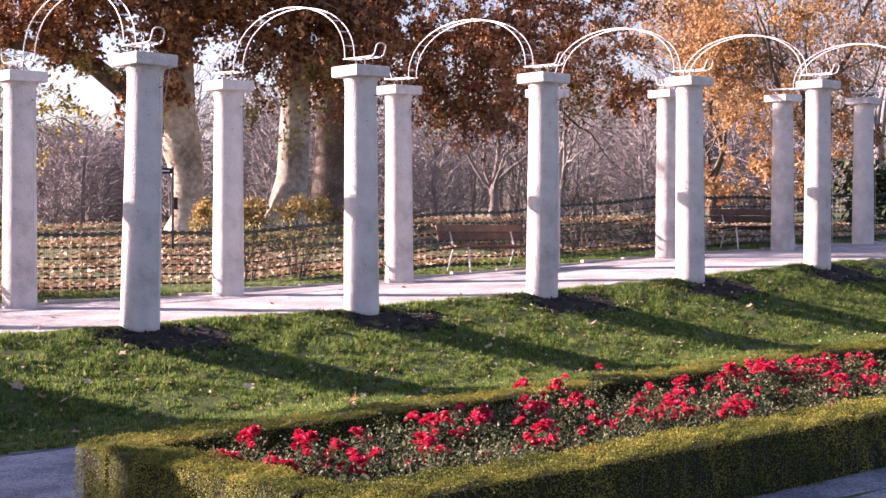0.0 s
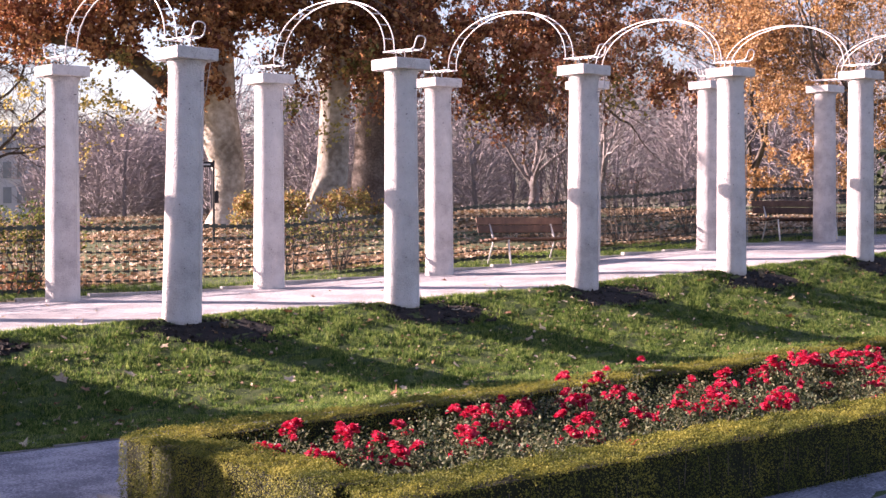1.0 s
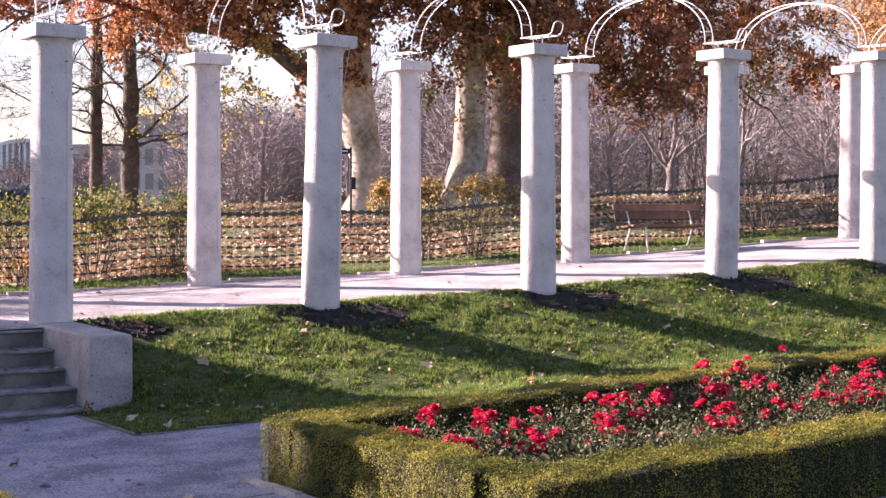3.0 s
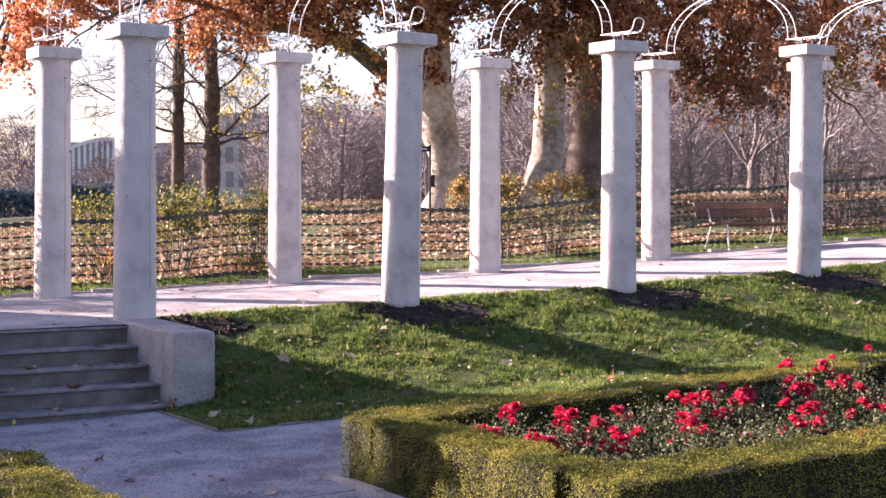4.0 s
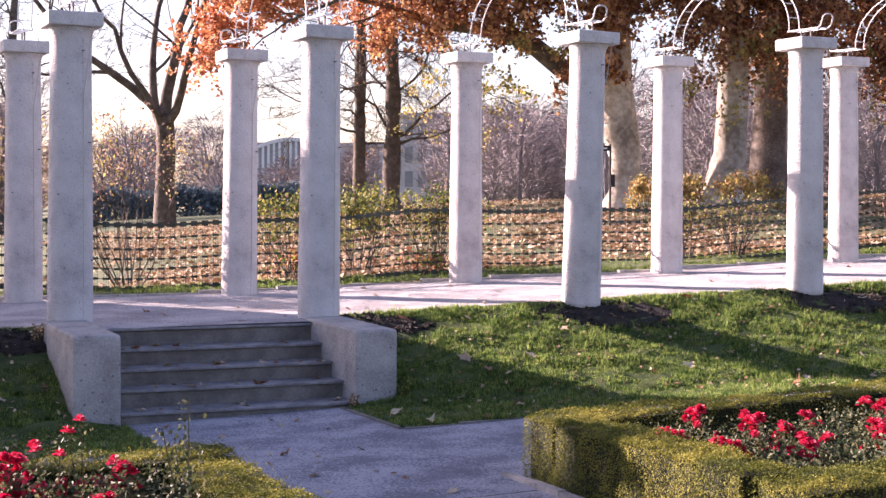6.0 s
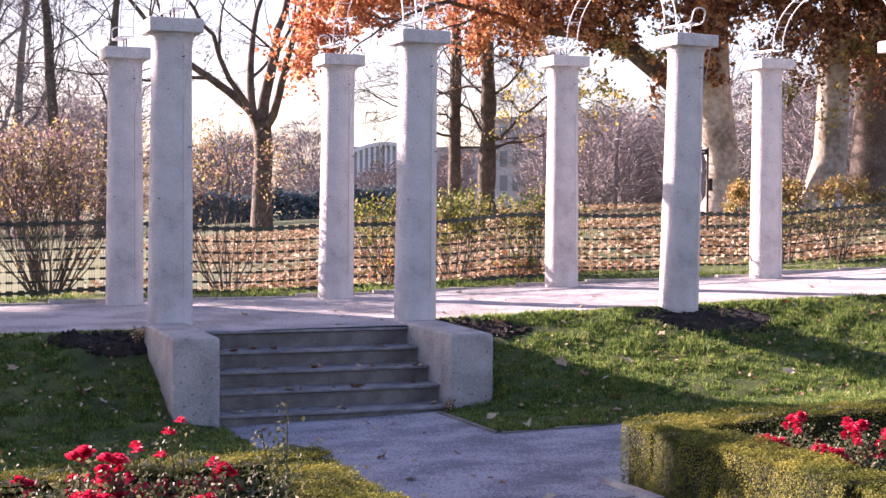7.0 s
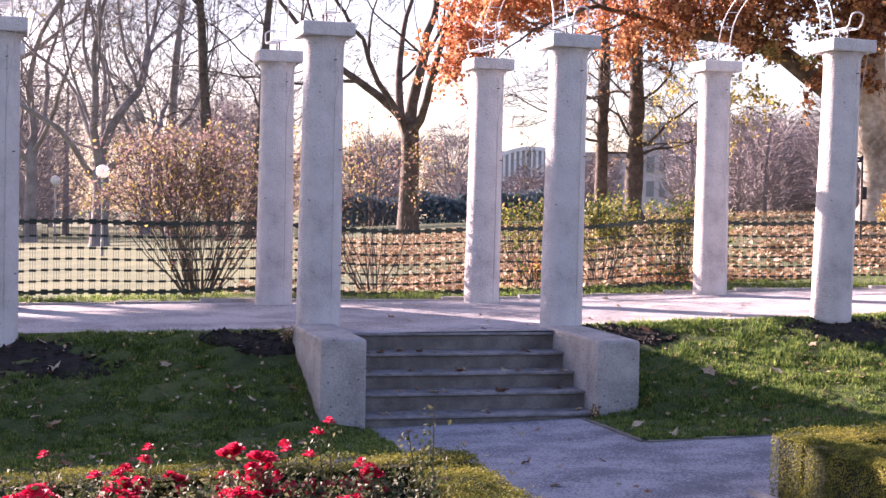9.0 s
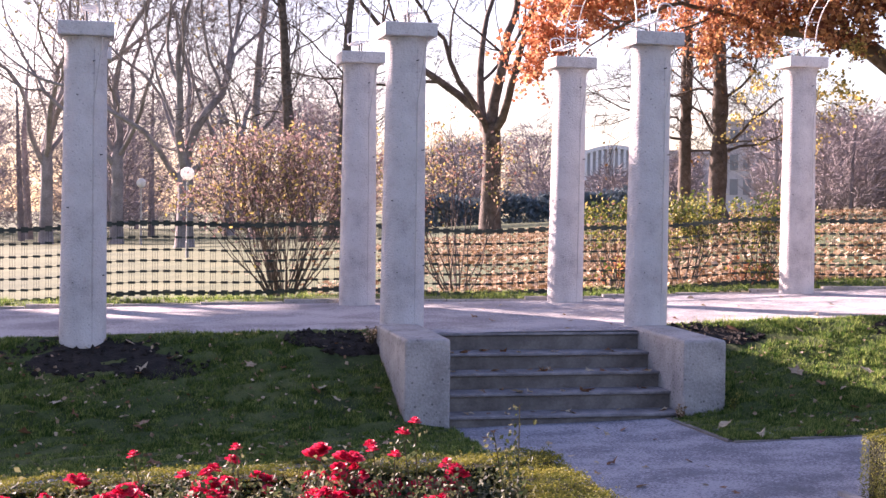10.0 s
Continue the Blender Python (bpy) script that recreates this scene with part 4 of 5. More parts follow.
# the tops of the crowns, which shade the far end of the walk
crown(treeA, rng, [(0.2, 7.4, -0.5, 1.5, 1500), (-1.6, 8.2, 0, 1.5, 1400), (0.6, 8.8, 0, 1.4, 1300), (-3.4, 8.0, 0, 1.4, 1200), (-3.5, 6.6, -2.5, 1.3, 1800), (-3.4, 7.8, -2.4, 1.2, 1500), (-1.2, 6.6, -1.2, 1.2, 1600), (-1.2, 7.8, -1.0, 1.2, 1500), (-6.0, 6.9, -3.8, 1.1, 1200)], M["leaf_rust"], 0.17)
crown(treeB, rng, [(-0.8, 7.6, -0.5, 1.4, 1500), (1.0, 8.0, 0, 1.5, 1500), (-0.2, 6.0, -2.2, 1.0, 1300), (1.6, 6.2, -1.6, 1.0, 1200), (0.2, 9.2, 0, 1.5, 1300)], M["leaf_rust"], 0.17)
crown(treeC, rng, [(1.6, 7.6, 0, 1.6, 1500), (3.8, 7.8, 0, 1.6, 1400), (5.8, 7.4, 0, 1.4, 1200), (2.6, 9.0, 0, 1.5, 1200)], M["leaf_rust"], 0.17)
# golden tree beyond the far benches
gx = bare_tree("golden_tree", "tall park tree in golden orange autumn leaf", 54.5, 56, 12.5, 0.28, 101, M["bark_dark"], 6, leaves=M["leaf_gold"], count=7000, spread=0.75, trunk=0.16, leaf=0.15)
bare_tree("golden_tree", "slender park tree in golden orange autumn leaf", 50.6, 60, 9.0, 0.2, 102, M["bark_dark"], 6, leaves=M["leaf_gold"], count=9000, spread=0.7, trunk=0.15, leaf=0.16)
rng = np.random.default_rng(103)
crown(gx, rng, [(rng.uniform(-5.2, 3.2), rng.uniform(1.0, 7.0), rng.uniform(-1.5, 1.5), rng.uniform(0.5, 1.0), 330) for k in range(32)], M["leaf_gold"], 0.15, "golden orange leaves in layered sprays")
# bare trees over the lawn
bare_tree("bare_tree", "leafless dark tree forking into three curved limbs", 14.05, 46, 11.5, 0.29, 634, M["bark_dark"], 4, spread=0.85, trunk=0.28, limbs=5, wander=0.15, rise=0.06, twig="bark_dark")
leader_tree("bare_tree", "leafless tree with a rough dark trunk and thin side twigs", 21.2, 44, 11.0, 0.22, 112, M["bark_dark"], (0.2, 0), 0.2, 26, 0.16, droop=-0.03, knots=0.10)
leader_tree("bare_tree", "leafless tree with a rough dark trunk and yellow sprays", 22.45, 43, 12.0, 0.27, 113, M["bark_dark"], (-0.3, 0), 0.18, 30, 0.17, M["leaf_gold"], 700, 0.11, -0.03, 0.10)
bare_tree("bare_tree", "leafless broad tree behind the lamps", 2.75, 72, 18.0, 0.40, 614, M["bark_grey_haze"], 4, spread=0.75, trunk=0.19, limbs=6, wander=0.2)
leader_tree("bare_tree", "tall leafless leaning tree", 7.3, 66, 17.0, 0.30, 115, M["bark_dark"], (-2.6, 0), 0.25, 16, 0.22)
leader_tree("bare_tree", "tall leafless leaning tree", 8.1, 64, 17.0, 0.27, 116, M["bark_dark"], (1.9, 0), 0.25, 16, 0.22)
leader_tree("bare_tree", "tall leafless tree in the park", 5.3, 80, 18.0, 0.30, 126, M["bark_grey_haze"], (0.6, 0), 0.2, 18, 0.22)
bare_tree("bare_tree", "leafless tree with a few yellow leaves", 0.3, 84, 19.0, 0.34, 617, M["bark_grey_haze"], 4, spread=0.6, trunk=0.25, leaves=M["leaf_yellow"], count=900, leaf=0.2, limbs=5)
bare_tree("bare_tree", "leafless tree with a few yellow leaves", -2.2, 88, 20.0, 0.36, 618, M["bark_grey_haze"], 4, spread=0.6, trunk=0.25, leaves=M["leaf_yellow"], count=900, leaf=0.2, limbs=5)
bare_tree("bare_tree", "tall leafless tree in the park", 4.4, 96, 17.0, 0.33, 619, M["bark_grey_haze"], 4, spread=0.5, trunk=0.3)
bare_tree("bare_tree", "leafless many-branched tree behind the benches", 42.5, 44, 7.0, 0.14, 621, M["bark_grey_haze"], 4, spread=0.75, trunk=0.12, limbs=5)
bare_tree("bare_tree", "leafless many-branched tree behind the benches", 45.0, 47, 7.5, 0.14, 622, M["bark_grey_haze"], 4, spread=0.75, trunk=0.12, limbs=5)
bare_tree("bare_tree", "leafless tree behind the golden one", 56.5, 66, 15.0, 0.25, 623, M["bark_grey_haze"], 4, spread=0.5, trunk=0.2)

bare_tree("bare_tree", "far round tree with fine pinkish twigs", 7.2, 125, 11.5, 0.3, 640, M["bark_grey_haze"], 4, spread=0.9, trunk=0.12, limbs=8, leaves=M["leaf_purple"], count=2600, leaf=0.22)

# dense trees added towards the sun, outside every view, to shade the stairs and the lower paths
def shade_tree(q0, q1, top, seed, low=6.5):
    rng = np.random.default_rng(seed)
    s0 = 40.1
    c, s = 0.786, 0.618
    xm, ym = (q0 + q1) / 2 * c - s0 * s, (q0 + q1) / 2 * s + s0 * c
    root = thing("shade_tree", "unseen tall dense tree added to cast shade", "tree", "trees towards the sun", pose(xm, ym, 0))
    a = Acc()
    a.tube([(0, 0, -3), (0.1, 0, 3), (0, 0.1, 7), (0, 0, top - 1)], [0.42, 0.33, 0.28, 0.1], 10, cap=False)
    part("trunk", a, M["bark_dark"], root, smooth=True)
    n = 7000
    q = rng.uniform(q0, q1, n)
    z = top - (top - low) * rng.random(n) ** 1.1
    z -= 0.5 * np.abs(rng.normal(size=n)) * (np.abs(q - (q0 + q1) / 2) / (q1 - q0)) * 0.5
    sd = s0 + rng.normal(size=n) * 0.5
    p = np.stack([q * c - sd * s - xm, q * s + sd * c - ym, z], 1)
    a = Acc()
    a.quads(leaf_quads(p, 0.42, rng, aspect=0.8))
    part("crown", a, M["leaf_green"], root)


shade_tree(-7.5, 0.4, 10.6, 401)
shade_tree(0.2, 7.4, 10.9, 402)
shade_tree(7.5, 10.3, 12.8, 403, 8.6)
shade_tree(10.4, 13.3, 13.4, 404, 10.8)


# twiggy woods behind the lawn
def woods():
    root = tagged(new("far_woods"), "grey-brown leafless woods behind the lawn", "woods", kind="stuff")
    rng = np.random.default_rng(131)
    acc, tw = Acc(), []
    for az0, az1, d0, d1, n, h0, h1 in ((-9, 9, 95, 150, 34, 8, 13), (9, 17, 110, 150, 12, 5, 8), (16, 25, 80, 110, 16, 2.4, 3.4), (24.5, 31, 75, 105, 30, 4.0, 5.8), (30, 50, 62, 95, 60, 4.0, 7.5), (48, 64, 70, 110, 34, 6, 12)):
        for _ in range(n):
            az, d, h = rng.uniform(az0, az1), rng.uniform(d0, d1), rng.uniform(h0, h1)
            x, y, z = at_az(az, d)
            r = h * 0.022
            acc.tube([(x, y, z - 0.3), (x + rng.normal() * 0.3, y, z + h * 0.5), (x + rng.normal() * 0.6, y, z + h * 0.9)], [r, r * 0.7, r * 0.2], 5, cap=False)
            m = 1250
            t = rng.random(m)
            ang, el = rng.random(m) * 6.283, rng.uniform(-0.1, 1.2, m)
            L = h * 0.13 * rng.uniform(0.4, 1.4, m)
            rr = h * 0.36 * np.sqrt(rng.random(m)) * np.sqrt(np.clip(1.05 - t, 0, 1)) * (0.35 + t)
            p = np.stack([x + rr * np.cos(ang) * 1.5, y + rr * np.sin(ang) * 1.5, z + h * (0.06 + 0.92 * t)], 1)
            dv = np.stack([np.cos(ang) * np.cos(el), np.sin(ang) * np.cos(el), np.sin(el)], 1) + rng.normal(size=(m, 3)) * 0.3
            sd = np.cross(dv, rng.normal(size=(m, 3)))
            sd /= np.linalg.norm(sd, axis=1)[:, None]
            w = d * 0.00026
            tw.append(np.stack([p - sd * w, p + sd * w, p + dv * L[:, None]], 1))
    acc.tris(np.concatenate(tw))
    ob = new("thicket", acc.mesh("thicket", M["twig"]))
    ob.parent = root


woods()


def evergreen_hedge(az0, az1, dist, h, seed, label, mat):
    rng = np.random.default_rng(seed)
    root = tagged(new("evergreen_hedge"), label, "hedge")
    (x0, y0, z0), (x1, y1, z1) = at_az(az0, dist), at_az(az1, dist)
    n = int(260 * math.hypot(x1 - x0, y1 - y0) * h)
    t = rng.random(n)
    c = np.stack([x0 + (x1 - x0) * t + rng.normal(size=n) * 0.3, y0 + (y1 - y0) * t + rng.normal(size=n) * 0.4, z0 + (z1 - z0) * t + rng.random(n) ** 0.8 * h * (0.9 + 0.12 * np.sin(t * 21) + 0.06 * np.sin(t * 57))], 1)
    a = Acc()
    a.quads(leaf_quads(c, 0.24, rng, aspect=0.8))
    part("foliage", a, mat, root)
    b = Acc()
    for k in range(int(math.hypot(x1 - x0, y1 - y0) / 1.2)):
        f = (k + 0.5) * 1.2 / math.hypot(x1 - x0, y1 - y0)
        b.tube([(x0 + (x1 - x0) * f, y0 + (y1 - y0) * f, z0 + (z1 - z0) * f - 0.1), (x0 + (x1 - x0) * f, y0 + (y1 - y0) * f, z0 + (z1 - z0) * f + h * 0.8)], [0.05, 0.02], 6)
    part("branchwork", b, M["bark_dark"], root)


evergreen_hedge(11.3, 19.8, 82, 1.75, 141, "evergreen hedge far across the lawn, haze put into its colour", M["evergreen"])
evergreen_hedge(55.3, 58.5, 42, 1.7, 142, "dark evergreen shrubs beside the walk", M["yew"])


# ---------------------------------------------------------------- shrubs behind the fence
def shrub(label, x, y, h, width, seed, stems, leaves, count, leaf=0.05, mat2=None, count2=0, depth=3, z=None):
    rng = np.random.default_rng(seed)
    root = thing("shrub", label, "shrub", "", pose(x, y, float(z_lawn(x, y)) if z is None else z))
    a, tips = Acc(), []
    for k in range(stems):
        ang, t = rng.random() * 6.283, rng.uniform(0.1, 1.0)
        d = Vector((math.cos(ang) * t * width / h, math.sin(ang) * t * width / h * 0.6, 1))
        grow(a, rng, (0.12 * math.cos(ang), 0.10 * math.sin(ang), -0.05), d, h * 0.42, 0.013, depth, tips, wander=0.12, kids=(2, 3), sides=4, up=0.03, shrink=0.62, spread=0.6, minr=0.0026)
    part("branchwork", a, M["bark_dark"], root)
    P = np.array([np.array(t[0]) for t in tips])
    for m, n in ((leaves, count), (mat2, count2)):
        if n:
            c = P[rng.integers(len(P), size=n)] + rng.normal(size=(n, 3)) * 0.07
            c[:, 2] = np.maximum(c[:, 2], 0.05)
            b = Acc()
            b.quads(leaf_quads(c, leaf, rng))
            part("foliage", b, m, root)
    return root


shrub("twiggy shrub with sparse red and yellow leaves behind the net", 2.25, 20.8, 2.6, 2.15, 151, 60, M["leaf_purple"], 4600, 0.055, M["leaf_yellow"], 1500)
shrub("open many-stemmed shrub with a few russet leaves", 4.6, 20.5, 2.7, 2.6, 152, 15, M["leaf_red"], 900, 0.05, M["leaf_yellow"], 500)
shrub("yellow-green leafy shrub behind the net", 6.9, 20.5, 1.4, 0.95, 153, 15, M["leaf_green"], 1300, 0.062, M["leaf_red"], 160)
shrub("yellow-green leafy shrub behind the net", 8.0, 20.7, 1.5, 1.0, 154, 16, M["leaf_green"], 1500, 0.062, M["leaf_yellow"], 260)
shrub("yellow-green leafy shrub behind the net", 9.1, 20.5, 1.4, 0.95, 155, 15, M["leaf_green"], 1200, 0.062, M["leaf_red"], 240)
shrub("brown brambles growing through the net", 13.0, 19.9, 1.05, 0.7, 156, 14, M["leaf_green"], 420, 0.05, M["leaf_red"], 160)
shrub("brown brambles growing through the net", 14.0, 19.9, 1.1, 0.7, 157, 14, M["leaf_green"], 420, 0.05, M["leaf_red"], 160)
shrub("bare twiggy shrub behind the bench", 19.3, 20.4, 1.2, 0.8, 158, 16, M["leaf_red"], 160, 0.05)
shrub("bare twiggy shrub behind the bench", 21.2, 20.6, 1.6, 1.0, 159, 18, M["leaf_red"], 160, 0.05)
shrub("tall bare shrub behind the benches", 24.5, 25.5, 3.6, 1.8, 160, 14, M["leaf_red"], 200, 0.06, depth=4)
shrub("bare twiggy shrub behind the bench", 23.2, 20.6, 1.3, 0.9, 161, 16, M["leaf_red"], 160, 0.05)
shrub("low clump of orange-brown leaves at the foot of the net", 8.5, 19.75, 0.42, 0.5, 171, 9, M["leaf_orange"], 150, 0.07, M["leaf_green"], 120)
shrub("low clump of orange-brown leaves at the foot of the net", 6.7, 19.75, 0.5, 0.4, 172, 8, M["leaf_orange"], 110, 0.07, M["leaf_green"], 120)
for k, (az, d, w) in enumerate(((31.9, 33, 1.0), (33.2, 33, 0.7), (35.6, 33.5, 1.1))):
    x, y, z = at_az(az, d)
    shrub("yellow-brown shrub at the foot of the plane trees", x, y, 0.95, w, 165 + k, 12, M["leaf_gold"], 420, 0.085, M["leaf_yellow"], 800)


# ---------------------------------------------------------------- lamps, sign, building
def park_lamp(x, y, z, h=3.6):
    root = thing("park_lamp", "white globe lamp on a slim grey post", "street lamp", "park lamps", pose(x, y, z))
    a = Acc()
    a.tube([(0, 0, -0.2), (0, 0, 0.6), (0, 0, 0.62), (0, 0, h - 0.3)], [0.06, 0.06, 0.045, 0.04], 10)
    part("post", a, M["post_paint"], root)
    a = Acc()
    a.tube([(0, 0, h - 0.34), (0, 0, h - 0.26)], [0.07, 0.09], 12)
    part("collar", a, M["post_paint"], root)
    bm = bmesh.new()
    bmesh.ops.create_uvsphere(bm, u_segments=20, v_segments=12, radius=0.25)
    g = part("globe", bm_mesh(bm, "globe", M["globe"], True), None, root, "white opal glass globe")
    g.location = (0, 0, h - 0.06)
    return root


for az, d, rise in ((2.83, 57, 1.31), (1.18, 82, 0.95), (-2.07, 98, 0.41), (0.24, 125, 0.10), (12.94, 120, 0.25)):
    x, y, z = at_az(az, d)
    park_lamp(x, y, z, 1.18 + d * math.tan(radians(rise)) - z)


def sign_post():
    x, y, z = at_az(30.55, 30)
    root = thing("sign_post", "thin dark sign post with a small dark name board", "sign post", "", pose(x, y, z, 0, 0, -30))
    a = Acc()
    a.tube([(0, 0, -0.2), (0, 0, 1.66)], [0.022, 0.022], 8)
    part("post", a, M["sign_dark"], root)
    board = part("board", bm_mesh(bevelled_box((0.26, 0.02, 0.11), 0.004), "board", M["sign_dark"]), None, root, "dark board with pale unreadable lettering")
    board.location = (-0.14, -0.03, 1.58)
    box = part("box", bm_mesh(bevelled_box((0.09, 0.07, 0.24), 0.008), "box", M["sign_dark"]), None, root, "small dark box on the post")
    box.location = (0.05, -0.03, 0.95)
    bar = part("lettering", bm_mesh(bevelled_box((0.16, 0.004, 0.025), 0.001), "lettering", M["sign_light"]), None, board)
    bar.location = (0, -0.013, 0)


sign_post()


def building(name, label, az, dist, w, h, base, floors, bays, wall, fins):
    x, y, z = at_az(az, dist)
    root = thing(name, label, "building", "", pose(x, y, z + base, 0, 0, -az))
    a = Acc()
    a.box((-w / 2, 0, -6), (w / 2, 12, h))
    part("wall", a, wall, root)
    a = Acc()
    a.box((-w / 2 - 0.4, -0.4, h + 0.003), (w / 2 + 0.4, 12.4, h + 0.5))
    part("roof", a, M["roof_grey"], root)
    for i in range(bays):
        for j in range(floors):
            cx, cz = -w / 2 + (i + 0.5) * w / bays, 0.4 + (j + 0.5) * (h - 0.6) / floors
            ww, hh = w / bays * (0.2 if fins else 0.3), (h - 0.6) / floors * (0.44 if fins else 0.32)
            a = Acc()
            a.box((cx - ww, -0.06, cz - hh), (cx + ww, -0.01, cz + hh))
            part("window", a, M["pane"], root)


def conservatory():
    """A glazed hall: white upright fins before dark panes under a curved roof."""
    az, dist, w = 18.75, 150, 8.6
    x, y, z = at_az(az, dist)
    root = thing("conservatory", "far white glazed hall with upright fins and a curved roof", "building", "", pose(x, y, z, 0, 0, -az))

    def top(u):
        return 4.9 + 2.1 * math.sin(math.pi * min(1.0, 0.12 + 0.75 * u))

    n = 17
    a = Acc()
    a.add([(-w / 2, 0.5, -3), (w / 2, 0.5, -3), (w / 2, 9, -3), (-w / 2, 9, -3)], [(0, 1, 2, 3)])
    for k in range(n - 1):
        x0, x1, z0, z1 = -w / 2 + w * k / (n - 1), -w / 2 + w * (k + 1) / (n - 1), top(k / (n - 1)), top((k + 1) / (n - 1))
        p = Acc()
        p.add([(x0, 0.3, -3), (x1, 0.3, -3), (x1, 0.3, z1 - 0.3), (x0, 0.3, z0 - 0.3), (x0, 0.4, -3), (x1, 0.4, -3), (x1, 0.4, z1 - 0.3), (x0, 0.4, z0 - 0.3)], [(0, 1, 2, 3), (7, 6, 5, 4)])
        part("pane", p, M["pane_pale"], root)
        r = Acc()
        r.add([(x0, -0.2, z0 - 0.35), (x1, -0.2, z1 - 0.35), (x1, -0.2, z1), (x0, -0.2, z0), (x0, 9, z0 - 0.35), (x1, 9, z1 - 0.35), (x1, 9, z1), (x0, 9, z0)],
              [(0, 1, 2, 3), (3, 2, 6, 7), (4, 7, 6, 5), (0, 4, 5, 1)])
        part("roof_panel", r, M["facade_white"], root)
    for k in range(n):
        xx, zz = -w / 2 + w * k / (n - 1), top(k / (n - 1))
        f = Acc()
        f.box((xx - 0.12, -0.15, -3), (xx + 0.12, 0.28, zz - 0.36))
        part("fin", f, M["facade_white"], root)
    part("floor_slab", a, M["facade"], root)


conservatory()
building("office_building", "far flat-roofed pinkish grey office building", 23.9, 190, 9.6, 9.6, 1.8, 3, 6, M["facade"], False)
building("office_building", "far low flat-roofed building", 21.5, 230, 40, 8.5, 1.0, 2, 14, M["facade"], False)


# ---------------------------------------------------------------- soil patches, grass blades and leaves
def soil_patch(x, y, seed, size=1.0):
    rng = np.random.default_rng(seed)
    a = Acc()
    n = 26
    ring = []
    for k in range(n):
        t = 2 * math.pi * k / n
        r = size * (1 + 0.18 * math.sin(3 * t + seed) + rng.normal() * 0.06)
        ring.append((x + 0.22 + 0.80 * r * math.cos(t), y - 0.40 - 0.10 * math.cos(t) + 0.36 * r * math.sin(t)))
    vs, fs = [], []
    for j, s in enumerate((1.0, 0.8, 0.55, 0.3)):
        for px, py in ring:
            qx, qy = x + 0.22 + (px - x - 0.22) * s, y - 0.40 + (py - y + 0.40) * s
            zz = float(z_bank(np.array(qx), np.array(qy))) if qy < CREST else float(z_terrace(qx, qy))
            vs.append((qx, qy, zz + 0.014 + (0.006 * (1 - s) + rng.normal() * 0.005 if j else -0.02)))
    for j in range(3):
        for k in range(n):
            k2 = (k + 1) % n
            fs.append((j * n + k, j * n + k2, (j + 1) * n + k2, (j + 1) * n + k))
    fs.append(tuple(3 * n + k for k in range(n)))
    a.add(vs, fs)
    ob = new("soil_patch", a.mesh("soil_patch", M["soil"], True))
    tagged(ob, "freshly dug dark soil at the foot of a column", "soil", "soil patches", "structure")


def clods(x, y, seed, size=1.0):
    """Small lumps of dug earth over a soil patch."""
    rng = np.random.default_rng(seed)
    a = Acc()
    for _ in range(170):
        r, t = size * math.sqrt(rng.random()), rng.random() * 6.283
        px, py = x + 0.22 + 0.95 * r * math.cos(t), y - 0.42 - 0.10 * math.cos(t) + 0.40 * r * math.sin(t)
        pz = float(z_bank(np.array(px), np.array(py))) if py < CREST else float(z_terrace(px, py))
        s = rng.uniform(0.012, 0.04)
        v = rng.normal(size=(6, 3)) * 0.25 + np.array([(1, 0, 0), (-1, 0, 0), (0, 1, 0), (0, -1, 0), (0, 0, 0.8), (0, 0, -0.8)])
        a.add([(px + s * q[0], py + s * q[1], pz + 0.012 + s * q[2]) for q in v], [(0, 2, 4), (2, 1, 4), (1, 3, 4), (3, 0, 4), (2, 0, 5), (1, 2, 5), (3, 1, 5), (0, 3, 5)])
    tagged(new("soil_clods", a.mesh("soil_clods", M["soil"])), "loose dark clods of dug earth", "soil", kind="stuff")


for i, x in COLS:
    if i not in (-1, 0) and -10 < x < 30:
        soil_patch(x, FRONT, 200 + i)
        clods(x, FRONT, 240 + i)
clods(5.70, FRONT + 0.2, 271, 0.6)
clods(1.95, FRONT + 0.2, 272, 0.6)
soil_patch(5.70, FRONT + 0.2, 231, 0.6)
soil_patch(1.95, FRONT + 0.2, 232, 0.6)


def blades(name, label, x0, x1, y0, y1, n, seed, zf, length=0.05, keep=None, mat="grass", per=13):
    """Tufts of grass: n tufts of `per` blades, taller and denser in irregular clumps."""
    rng = np.random.default_rng(seed)
    x, y = x0 + rng.random(n) * (x1 - x0), y0 + rng.random(n) * (y1 - y0)
    clump = np.sin(x * 5.1 + 2 * np.sin(y * 3.7)) * np.sin(y * 6.3 + 1.5 * np.sin(x * 2.9))
    ok = rng.random(n) < 0.85 + 0.2 * clump
    if keep is not None:
        ok &= keep(x, y)
    x, y, clump = x[ok], y[ok], clump[ok]
    tall = length * rng.uniform(0.45, 1.35, len(x)) * (1 + 0.4 * clump)
    x, y, tall = np.repeat(x, per), np.repeat(y, per), np.repeat(tall, per)
    m = len(x)
    x, y = x + rng.normal(size=m) * 0.016, y + rng.normal(size=m) * 0.016
    z = zf(x, y) - 0.008
    ang = rng.random(m) * 6.283
    L = tall * rng.uniform(0.6, 1.3, m)
    bend = rng.uniform(0.1, 1.0, m) * L
    w = 0.004
    q = np.empty((m, 3, 3))
    q[:, 0] = np.stack([x - w * np.sin(ang), y + w * np.cos(ang), z], 1)
    q[:, 1] = np.stack([x + w * np.sin(ang), y - w * np.cos(ang), z], 1)
    q[:, 2] = np.stack([x + bend * np.cos(ang), y + bend * np.sin(ang), z + L], 1)
    a = Acc()
    a.tris(q)
    tagged(new(name, a.mesh(name, M[mat])), label, "grass", kind="stuff")


